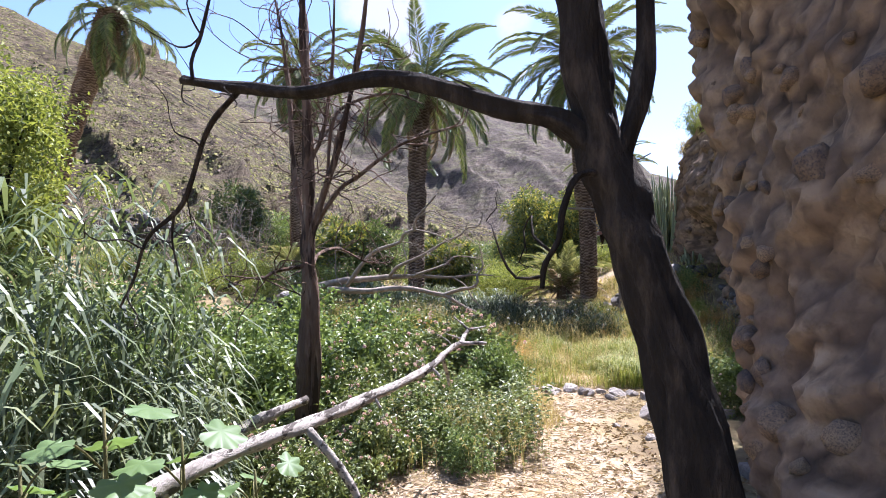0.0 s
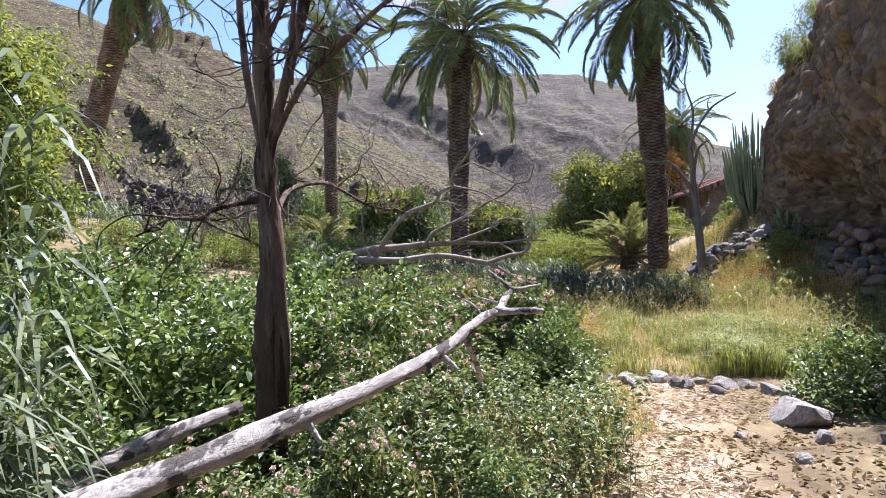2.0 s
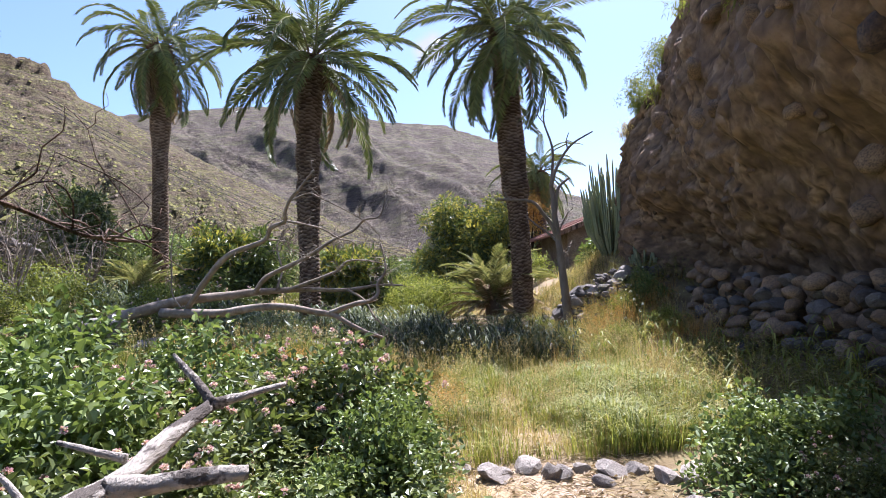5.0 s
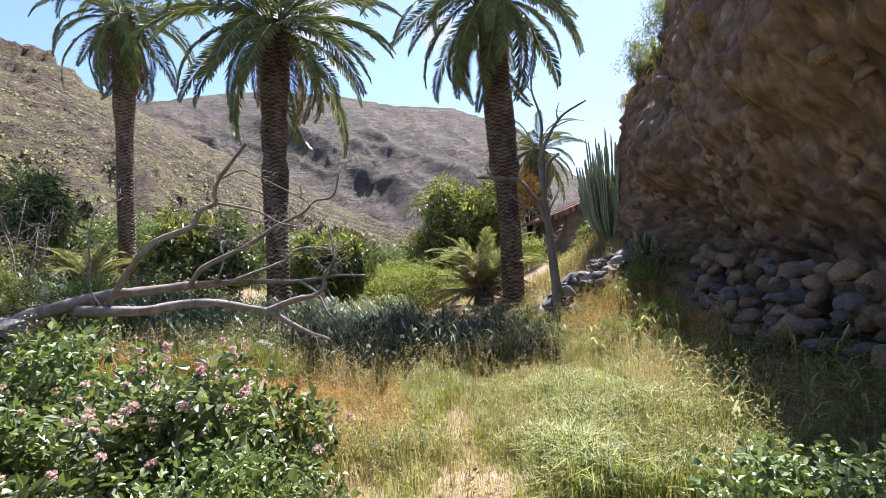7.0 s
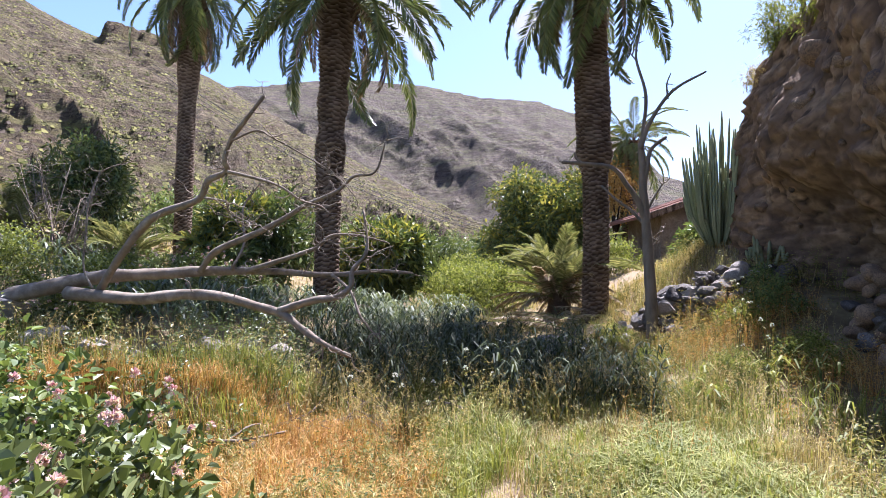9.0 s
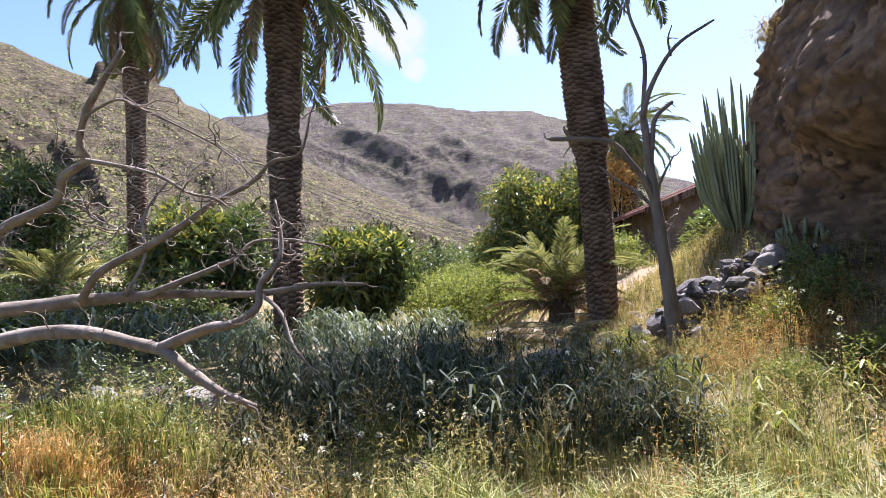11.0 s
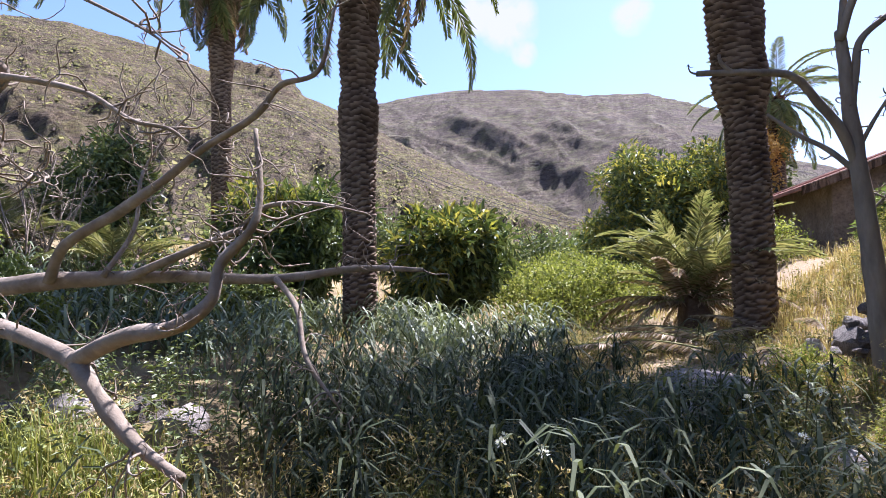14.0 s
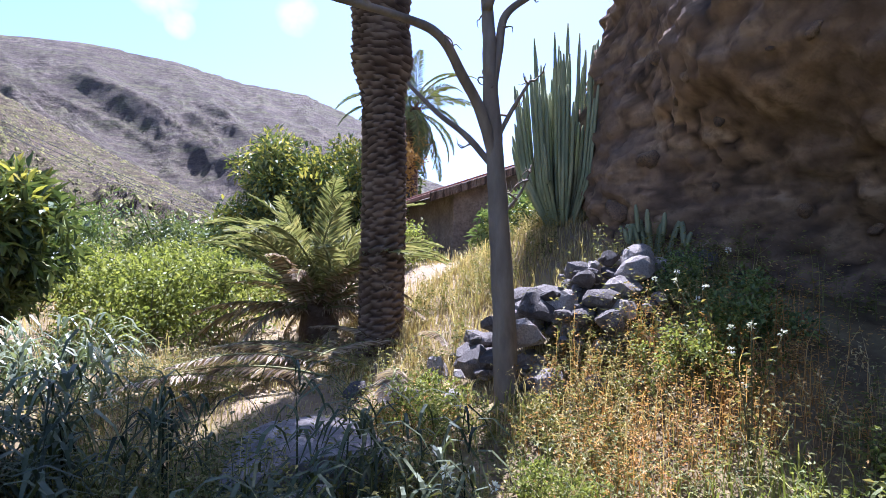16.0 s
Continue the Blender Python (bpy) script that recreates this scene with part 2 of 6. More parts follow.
def bark_mat(name, dark, mid, light, scale=6.0, squash=(1, 1, 0.25), rough=0.9, relief=0.02, patch=None):
    m, nt, b = mat(name, rough, 0.2)
    n1, n2 = tex(nt, scale, 6, 0.65, squash), tex(nt, scale * 0.35, 3)
    col = ramp(nt, n1, [(0.3, dark), (0.5, mid), (0.68, light)])
    col = mix(nt, n2, col, mid)
    if patch:
        col = mix(nt, ramp(nt, tex(nt, patch, 5, 0.6, squash), [(0.52, (0, 0, 0)), (0.56, (0.9, 0.9, 0.9))]), col, dark)
    nt.links.new(col, b.inputs["Base Color"])
    bump(nt, b, tex(nt, scale * 2.2, 6, 0.7, squash), 0.9, relief)
    return m


def rock_mat(name, dark, mid, light, scale=3.0, vary=True, relief=0.03):
    m, nt, b = mat(name, 0.92, 0.2)
    col = ramp(nt, tex(nt, scale, 6, 0.65), [(0.3, dark), (0.5, mid), (0.7, light)])
    if vary:
        oi = nt.nodes.new("ShaderNodeObjectInfo")
        col = mix(nt, 0.55, col, ramp(nt, oi.outputs["Random"], [(0.0, dark), (0.45, mid), (1.0, light)]))
    col = mix(nt, ramp(nt, tex(nt, scale * 7, 4), [(0.45, (0, 0, 0)), (0.75, (1, 1, 1))]), col, dark)
    nt.links.new(col, b.inputs["Base Color"])
    bump(nt, b, tex(nt, scale * 5, 6, 0.7), 0.8, relief)
    return m


M_PALM_LEAF = leaf_mat("palm_leaflets", (0.088, 0.118, 0.04), (0.146, 0.185, 0.06), (0.265, 0.285, 0.11), 0.25, 0.4, 0.5)
M_PALM_DRY = leaf_mat("dry_palm_leaflets", (0.16, 0.10, 0.05), (0.30, 0.21, 0.12), (0.48, 0.38, 0.26), 0.2, 0.8, 0.2)
M_PALM_YOUNG = leaf_mat("young_palm_leaflets", (0.12, 0.14, 0.05), (0.22, 0.235, 0.1), (0.42, 0.38, 0.2), 0.35, 0.45)
M_RACHIS = bark_mat("frond_stalk", (0.10, 0.12, 0.04), (0.2, 0.2, 0.08), (0.34, 0.29, 0.14), 8)
M_PALM_BARK = bark_mat("palm_bark", (0.044, 0.027, 0.017), (0.127, 0.083, 0.053), (0.253, 0.185, 0.127), 9, (1, 1, 1.6), 0.95, 0.03)
M_DEAD = bark_mat("weathered_dead_wood", (0.07, 0.052, 0.038), (0.22, 0.176, 0.132), (0.4, 0.348, 0.285), 7, (1, 1, 1), 0.9, 0.012)
M_LOG = bark_mat("bleached_log_wood", (0.049, 0.037, 0.029), (0.36, 0.318, 0.268), (0.58, 0.535, 0.47), 11, (1, 0.3, 1), 0.85, 0.03, 11.0)
M_DEADTREE = bark_mat("dead_tree_bark", (0.045, 0.028, 0.019), (0.175, 0.112, 0.076), (0.36, 0.29, 0.225), 13, (1, 1, 0.16), 0.92, 0.07, 7.0)
M_DARKBARK = bark_mat("dark_tree_bark", (0.007, 0.005, 0.004), (0.036, 0.028, 0.02), (0.15, 0.112, 0.08), 16, (1, 1, 0.25), 0.95, 0.07)
M_SNAG = bark_mat("grey_snag_bark", (0.080, 0.063, 0.048), (0.200, 0.163, 0.122), (0.320, 0.266, 0.204), 7, (1, 1, 0.3), 0.9, 0.012)
M_STEM = bark_mat("green_stems", (0.06, 0.06, 0.02), (0.13, 0.12, 0.05), (0.22, 0.18, 0.09), 10)
M_BUSH = leaf_mat("dark_bush_leaves", (0.077, 0.119, 0.035), (0.143, 0.199, 0.059), (0.284, 0.340, 0.109), 0.28, 0.45, 0.45)
M_LANTANA = leaf_mat("lantana_leaves", (0.068, 0.096, 0.028), (0.135, 0.172, 0.05), (0.27, 0.295, 0.105), 0.28, 0.42, 0.5)
M_LIGHT = leaf_mat("light_shrub_leaves", (0.109, 0.141, 0.028), (0.207, 0.239, 0.050), (0.359, 0.370, 0.098), 0.4, 0.55)
M_MANGO = leaf_mat("mango_leaves", (0.042, 0.07, 0.024), (0.1, 0.145, 0.042), (0.25, 0.28, 0.085), 0.2, 0.45, 0.5)
M_MANGO_NEW = leaf_mat("mango_flush_leaves", (0.220, 0.220, 0.044), (0.330, 0.330, 0.055), (0.462, 0.396, 0.110), 0.35, 0.5)
M_BLOSSOM = leaf_mat("orange_blossom", (0.35, 0.2, 0.05), (0.5, 0.3, 0.08), (0.6, 0.42, 0.15), 0.3, 0.7)
M_GRASS = leaf_mat("green_grass", (0.129, 0.169, 0.035), (0.229, 0.260, 0.059), (0.429, 0.416, 0.117), 0.4, 0.55)
M_DRYGRASS = leaf_mat("dry_grass", (0.3, 0.22, 0.09), (0.46, 0.36, 0.16), (0.62, 0.52, 0.27), 0.35, 0.7)
M_STRAW = leaf_mat("pale_straw", (0.24, 0.17, 0.11), (0.46, 0.36, 0.25), (0.66, 0.57, 0.44), 0.2, 0.75)
M_RED = leaf_mat("rusty_weeds", (0.345, 0.165, 0.047), (0.529, 0.280, 0.085), (0.667, 0.458, 0.171), 0.35, 0.7)
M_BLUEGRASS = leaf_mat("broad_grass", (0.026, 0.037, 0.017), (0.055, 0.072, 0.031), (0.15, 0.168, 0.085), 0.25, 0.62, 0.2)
M_REED = leaf_mat("reed_leaves", (0.065, 0.092, 0.043), (0.13, 0.165, 0.08), (0.25, 0.275, 0.155), 0.35, 0.45)
M_WEED = leaf_mat("path_weeds", (0.099, 0.125, 0.033), (0.200, 0.203, 0.059), (0.400, 0.339, 0.118), 0.35, 0.6)
M_PINK = leaf_mat("pink_florets", (0.550, 0.275, 0.360), (0.726, 0.500, 0.540), (0.880, 0.825, 0.744), 0.3, 0.7)
M_CACTUS = bark_mat("spurge_columns", (0.125, 0.155, 0.087), (0.250, 0.275, 0.159), (0.459, 0.440, 0.269), 5, (1, 1, 0.4), 0.7)
M_STONE = rock_mat("field_stones", (0.14, 0.12, 0.105), (0.33, 0.29, 0.25), (0.56, 0.5, 0.43), 4)
M_DARKSTONE = rock_mat("dark_basalt_stones", (0.05, 0.044, 0.04), (0.13, 0.112, 0.098), (0.29, 0.258, 0.228), 4)
M_COBBLE = rock_mat("embedded_cobbles", (0.06, 0.055, 0.058), (0.26, 0.172, 0.105), (0.46, 0.32, 0.19), 3)


def cliff_mat():
    m, nt, b = mat("conglomerate_rock", 0.95, 0.15)
    att = nt.nodes.new("ShaderNodeAttribute")
    att.attribute_name = "tone"
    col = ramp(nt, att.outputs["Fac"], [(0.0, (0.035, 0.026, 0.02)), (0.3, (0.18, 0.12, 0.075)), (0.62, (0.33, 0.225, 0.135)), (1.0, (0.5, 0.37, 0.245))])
    col = mix(nt, ramp(nt, tex(nt, 1.1, 5), [(0.35, (0, 0, 0)), (0.7, (1, 1, 1))]), col, (0.2, 0.14, 0.1))
    col = mix(nt, ramp(nt, tex(nt, 9, 5), [(0.45, (0, 0, 0)), (0.8, (1, 1, 1))]), col, (0.12, 0.085, 0.06))
    nt.links.new(col, b.inputs["Base Color"])
    bump(nt, b, tex(nt, 14, 6, 0.7), 0.9, 0.03)
    return m


def hill_mat(name, rocks, grass, scale):
    m, nt, b = mat(name, 0.95, 0.1)
    att = nt.nodes.new("ShaderNodeAttribute")
    att.attribute_name = "tone"
    col = ramp(nt, tex(nt, scale, 8, 0.7, (1, 1, 3)), [(0.36, rocks[0]), (0.5, rocks[1]), (0.62, rocks[2])])
    green = ramp(nt, tex(nt, scale * 2.3, 6, 0.75), [(0.44, (0, 0, 0)), (0.6, (0.8, 0.8, 0.8))])
    col = mix(nt, green, col, grass)
    spots = node(nt, "ShaderNodeTexVoronoi", Scale=scale * 22)
    tc = nt.nodes.new("ShaderNodeTexCoord")
    nt.links.new(tc.outputs["Object"], spots.inputs["Vector"])
    col = mix(nt, ramp(nt, spots.outputs["Distance"], [(0.1, (1, 1, 1)), (0.24, (0, 0, 0))]), col, (0.12, 0.12, 0.055))
    steep = mix(nt, tex(nt, scale * 3, 6, 0.7), att.outputs["Fac"], (0.3, 0.3, 0.3))
    col = mix(nt, ramp(nt, steep, [(0.42, (0, 0, 0)), (0.75, (0.45, 0.45, 0.45))]), col, mix(nt, tex(nt, scale * 14, 6, 0.75), rocks[0], rocks[1]))
    grit = ramp(nt, tex(nt, scale * 26, 9, 0.8), [(0.45, (0, 0, 0)), (0.58, (0.75, 0.75, 0.75))])
    col = mix(nt, grit, col, mix(nt, ramp(nt, tex(nt, scale * 11, 6, 0.8), [(0.46, (0, 0, 0)), (0.6, (1, 1, 1))]), rocks[0], rocks[2]))
    bands = ramp(nt, tex(nt, scale * 1.6, 7, 0.65, (0.3, 0.3, 7)), [(0.47, (0, 0, 0)), (0.56, (0.6, 0.6, 0.6))])
    col = mix(nt, bands, col, mix(nt, 0.45, rocks[0], rocks[1]))
    col = mix(nt, ramp(nt, tex(nt, scale * 1.2, 6, 0.65, (0.35, 0.35, 5)), [(0.55, (0, 0, 0)), (0.66, (0.55, 0.55, 0.55))]), col, grass)
    col = mix(nt, ramp(nt, tex(nt, scale * 5, 8, 0.75, (1, 1, 2.5)), [(0.5, (0, 0, 0)), (0.6, (0.75, 0.75, 0.75))]), col, rocks[0])
    nt.links.new(col, b.inputs["Base Color"])
    bump(nt, b, tex(nt, scale * 9, 9, 0.75, (1, 1, 2)), 1.0, 0.17 / scale)
    return m


def ground_mat():
    m, nt, b = mat("straw_and_soil", 0.95, 0.1)
    att = nt.nodes.new("ShaderNodeAttribute")
    att.attribute_name = "straw"
    soil = ramp(nt, tex(nt, 1.7, 6, 0.7), [(0.3, (0.1, 0.07, 0.04)), (0.5, (0.2, 0.15, 0.08)), (0.7, (0.3, 0.25, 0.12))])
    straw = ramp(nt, tex(nt, 26, 6, 0.75, (1, 2.4, 1)), [(0.3, (0.15, 0.1, 0.06)), (0.5, (0.37, 0.28, 0.19)), (0.68, (0.56, 0.47, 0.35))])
    straw = mix(nt, ramp(nt, tex(nt, 2.2, 4), [(0.45, (0, 0, 0)), (0.7, (1, 1, 1))]), straw, (0.4, 0.28, 0.16))
    nt.links.new(mix(nt, att.outputs["Fac"], soil, straw), b.inputs["Base Color"])
    bump(nt, b, tex(nt, 40, 6, 0.75), 0.8, 0.02)
    return m


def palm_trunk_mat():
    """Grey-brown scars: the weathered lip of each old frond base is paler, and shade is coloured into the groove under
    it.
    """
    m, nt, b = mat("palm_scars_groove_shade", 0.95, 0.15)
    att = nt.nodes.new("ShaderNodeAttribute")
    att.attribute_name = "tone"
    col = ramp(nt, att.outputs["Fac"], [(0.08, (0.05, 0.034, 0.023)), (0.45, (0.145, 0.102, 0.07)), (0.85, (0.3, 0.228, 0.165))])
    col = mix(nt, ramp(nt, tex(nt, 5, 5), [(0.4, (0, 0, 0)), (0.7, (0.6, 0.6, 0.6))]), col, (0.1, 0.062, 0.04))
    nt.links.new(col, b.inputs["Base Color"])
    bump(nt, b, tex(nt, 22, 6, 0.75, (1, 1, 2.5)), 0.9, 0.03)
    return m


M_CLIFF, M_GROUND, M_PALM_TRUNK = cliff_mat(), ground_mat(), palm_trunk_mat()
M_HILL = hill_mat("near_hillside", ((0.038, 0.029, 0.022), (0.16, 0.116, 0.074), (0.27, 0.2, 0.125)), (0.2, 0.188, 0.064), 0.06)
# distance haze is put into the colour: greyer rock with lighter darks
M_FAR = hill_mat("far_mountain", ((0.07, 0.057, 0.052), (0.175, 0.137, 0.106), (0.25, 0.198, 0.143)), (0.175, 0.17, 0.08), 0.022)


def tone(me, values, name="tone"):
    a = me.attributes.new(name, "FLOAT", "POINT")
    a.data.foreach_set("value", np.asarray(values, np.float32))


# ---- ground ----
def grid_faces(nu, nv):
    i, j = np.meshgrid(np.arange(nu - 1), np.arange(nv - 1), indexing="ij")
    return np.stack([i * nv + j, (i + 1) * nv + j, (i + 1) * nv + j + 1, i * nv + j + 1], -1).reshape(-1, 4)


def build_ground():
    s = np.linspace(-1, 1, 271)
    gx = 1.0 + 9 * s + 1500 * np.abs(s) ** 9 * np.sign(s)
    gy = 9.0 + 13 * s + 1500 * np.abs(s) ** 9 * np.sign(s)
    x, y = np.meshgrid(gx, gy, indexing="ij")
    z = ground_z(x, y)
    v = np.stack([x, y, z], -1).reshape(-1, 3)
    me = mesh_of("ground", v, grid_faces(271, 271), M_GROUND)
    cx = 1.0 + 0.3 * np.sin(v[:, 1] * 0.8)
    path = (1 - step(0.9, 1.7, np.abs(v[:, 0] - cx) + 0.25 * fbm(v * 1.5, 3))) * (1 - step(8.3, 9.1, v[:, 1]))
    # darker soil under the buttress, with its shade put into the ground colour
    path = path * (1 - 0.9 * step(1.55, 2.05, v[:, 0] + 0.2 * fbm(v * 2.2, 3, 6)) * (1 - step(6.6, 7.6, v[:, 1])))
    trod = (1 - step(0.0, 0.45, np.abs(v[:, 0] - 2.0 - 0.07 * (v[:, 1] - 8) + 0.2 * fbm(v * 1.3, 2)) + 0.3 * fbm(v * 2.5, 3))) * step(8, 9, v[:, 1]) * (1 - step(13, 15, v[:, 1])) * 0.5
    bank = step(4.8, 6.2, v[:, 0]) * step(17, 18.5, v[:, 1]) * 0.45 + 0.45 * step(0.1, 0.5, fbm(v * 0.5, 3)) * step(16, 18, v[:, 1])
    tone(me, np.clip(path + trod + bank, 0, 1), "straw")
    tagged(piece("ground", me), "dry valley ground of straw litter, soil and grass", "ground", kind="structure")


build_ground()


# ---- hills ----
def hill(name, label, skyline, radii, material, relief, k, na=420, nr=90, power=1.2, mesa=None):
    """A slope seen from the valley: its crest rises to the skyline's angles at the far radius."""
    az = np.linspace(skyline[0][0], skyline[-1][0], na)
    el = np.interp(az, [s[0] for s in skyline], [s[1] for s in skyline])
    u = np.linspace(0, 1.25, nr)
    a, uu = np.meshgrid(np.radians(az), u, indexing="ij")
    r0, r1 = radii
    r = r0 + (r1 - r0) * uu
    crest = (r1 * np.tan(np.radians(el)))[:, None]
    rise = np.where(uu <= 1, np.clip(uu, 0, 1) ** power, 1 - (uu - 1) * 0.9)
    x, y = r * np.sin(a), r * np.cos(a)
    p = np.stack([x.ravel(), y.ravel(), np.zeros(x.size)], 1)
    warp = np.stack([fbm(p / relief[2], 3, k + 30), fbm(p / relief[2] + 9.1, 3, k + 31), 0 * p[:, 0]], 1) * relief[1] * 0.45
    along, across = (r - r0).ravel(), (a * r1).ravel()
    spur = np.stack([(across + 0.55 * along + warp[:, 0]) / relief[1], (along - 0.3 * across + warp[:, 1]) / relief[2], 0 * along], 1)
    crests = (1 - np.abs(fbm(spur, 2, k))) ** 2 - 0.35 + 0.4 * ((1 - np.abs(fbm(spur * 2.7, 2, k + 3))) ** 2 - 0.4)
    fine = (1 - np.abs(fbm((p + warp) / (relief[1] * 0.22), 5, k + 9))) ** 2 - 0.4
    damp = (np.clip(uu * 4, 0, 1) * (0.12 + 0.88 * np.clip(np.abs(1 - uu) * 2.2, 0, 1))).ravel()
    z = (crest * rise).ravel() + crests * relief[0] * damp + fine * relief[0] * 0.12 * damp
    for st, part in ((relief[3], 0.36), (relief[3] * 0.37, 0.34)):
        zz = z / st + 0.5 * fbm(p / (relief[1] * 0.5), 4, k + 50)
        fl = np.floor(zz)
        z = z + part * st * ((fl + step(0.68, 0.92, zz - fl)) - zz) * np.clip(fbm(p / (relief[1] * 0.7), 3, k + 60) + 0.55, 0, 1)
    z = z + 0.05 * relief[0] * fbm(p / (relief[1] * 0.05), 3, k + 80) * damp
    if mesa:
        ma, mw, mh = mesa
        ragged = (np.degrees(a)).ravel() + 0.55 * fbm(p / 14.0, 4, k + 90)
        deep = uu.ravel() + 0.012 * fbm(p / 11.0, 4, k + 91)
        for off, wide, at, depth, tall in ((-1.0, 0.7, 0.985, 0.035, 0.75), (0.2, 1.0, 0.955, 0.05, 0.4), (0.9, 0.75, 0.915, 0.045, 0.3), (-0.3, 1.35, 0.87, 0.04, 0.22)):
            top = (1 - step(mw * wide * 0.86, mw * wide, np.abs(ragged - ma - off))) * (1 - step(depth * 0.86, depth, np.abs(deep - at)))
            z = z + mh * tall * top * (1 + 0.12 * fbm(p / 6.0, 3, k + 92))
    me = mesh_of(name, np.stack([x.ravel(), y.ravel(), z - 1.5], 1), grid_faces(na, nr), material)
    steep = np.abs(np.gradient(z.reshape(na, nr), axis=1)) / (np.gradient(r, axis=1) + 1e-6)
    tone(me, np.clip(steep.ravel() * 0.6, 0, 1))
    tagged(piece(name, me), label, "hill", kind="structure")


hill("hillside", "steep brown rocky hillside with sparse yellow-green scrub", [(-88, 19), (-70, 20), (-49, 21.2), (-44.7, 21.6), (-38, 20.8), (-33.5, 19.2), (-26, 18.2), (-22.5, 16.9), (-14, 12.8), (-3.7, 7.8), (4.4, 4.2), (9, 1.5)],
     (60, 420), M_HILL, (9, 44, 130, 5.0), 1, 500, 200, mesa=(-28.6, 3.4, 12.0))
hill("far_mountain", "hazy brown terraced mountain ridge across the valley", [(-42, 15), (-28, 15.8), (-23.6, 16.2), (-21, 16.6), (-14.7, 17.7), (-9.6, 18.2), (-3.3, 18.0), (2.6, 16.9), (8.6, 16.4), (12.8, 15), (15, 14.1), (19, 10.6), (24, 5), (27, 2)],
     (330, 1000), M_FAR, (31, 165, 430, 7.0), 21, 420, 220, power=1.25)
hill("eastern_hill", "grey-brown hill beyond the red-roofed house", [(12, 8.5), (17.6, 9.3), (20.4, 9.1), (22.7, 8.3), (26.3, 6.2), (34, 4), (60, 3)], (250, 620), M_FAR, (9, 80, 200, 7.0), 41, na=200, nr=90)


def hill_scrub():
    """Low rounded scrub and loose rocks strewn over the near slope, resting on its surface."""
    src = bpy.data.objects["hillside"].data
    co = np.zeros(len(src.vertices) * 3, np.float32)
    src.vertices.foreach_get("co", co)
    co = co.reshape(500, 200, 3)
    r = np.random.default_rng(77)
    for name, count, lo, hi, material, label, category in (("hill_scrub", 34000, 0.3, 1.05, M_SCRUB, "yellow-green scrub dotted over the rocky slope", "scrub"), ("hill_rocks", 4500, 0.2, 0.9, M_HILLROCK, "loose brown rocks on the steep slope", "rocks")):
        i, j = r.integers(150, 490, count), (4 + 165 * r.random(count) ** 1.25).astype(int)
        u, w = r.random((count, 1)), r.random((count, 1))
        p = (co[i, j] * (1 - u) * (1 - w) + co[i + 1, j] * u * (1 - w) + co[i, j + 1] * (1 - u) * w + co[i + 1, j + 1] * u * w).astype(float)
        ok = fbm(p / 34.0, 3, 5) > r.uniform(-0.7, 0.35, count)
        p = p[ok]
        n = len(p)
        s = (lo + (hi - lo) * r.random(n) ** 2)[:, None, None]
        base = np.array([(1, 0, 0.1), (0.3, 0.95, 0.1), (-0.8, 0.6, 0.1), (-0.8, -0.6, 0.1), (0.3, -0.95, 0.1), (0, 0, 0.85), (0.5, 0.3, 0.8), (-0.4, -0.3, 0.85)], float) * (1, 1, 1.25)
        v = p[:, None] + base * s * r.uniform(0.6, 1.25, (n, 8, 3)) - np.array((0, 0, 0.45)) * s
        tri = np.array([(0, 1, 6), (1, 2, 5), (1, 5, 6), (2, 3, 7), (2, 7, 5), (3, 4, 7), (4, 0, 6), (4, 6, 7), (6, 5, 7)])
        f = (np.arange(n)[:, None, None] * 8 + tri).reshape(-1, 3)
        tagged(piece(name, mesh_of(name, v.reshape(-1, 3), f, material, False)), label, category, kind="stuff")


M_SCRUB = leaf_mat("slope_scrub", (0.06, 0.062, 0.024), (0.16, 0.152, 0.05), (0.29, 0.26, 0.09), 0.1, 0.9, 0.1)
M_HILLROCK = leaf_mat("slope_rocks", (0.05, 0.038, 0.03), (0.12, 0.09, 0.065), (0.23, 0.18, 0.13), 0.0, 0.95, 0.1)
hill_scrub()

# ---- the cliff, its buttress and its cave ----
RIM = [(2.7, -8), (2.6, -3), (2.55, 1.5), (2.65, 4.0), (2.85, 5.5), (3.3, 6.5), (4.0, 7.5), (5.0, 9.0), (6.3, 12.0), (7.1, 15.0), (7.6, 17.6), (8.0, 19.2), (8.7, 20.3), (10.5, 21.2), (15, 22.0), (24, 23)]


def cliff_face(nu=380, nv=120):
    line = smooth_line([(x, y, 0) for x, y in RIM], 40)
    d = np.r_[0, np.cumsum(np.linalg.norm(np.diff(line, axis=0), axis=1))]
    # closer spacing where the walk passes
    want = np.concatenate([np.linspace(0, d[-1] * 0.2, 30, endpoint=False), np.linspace(d[-1] * 0.2, d[-1] * 0.72, nu - 60, endpoint=False), np.linspace(d[-1] * 0.72, d[-1], 30)])
    px, py = np.interp(want, d, line[:, 0]), np.interp(want, d, line[:, 1])
    tx, ty = np.gradient(px), np.gradient(py)
    tl = np.hypot(tx, ty)
    return px, py, ty / tl, -tx / tl  # place on the rim and the way into the rock


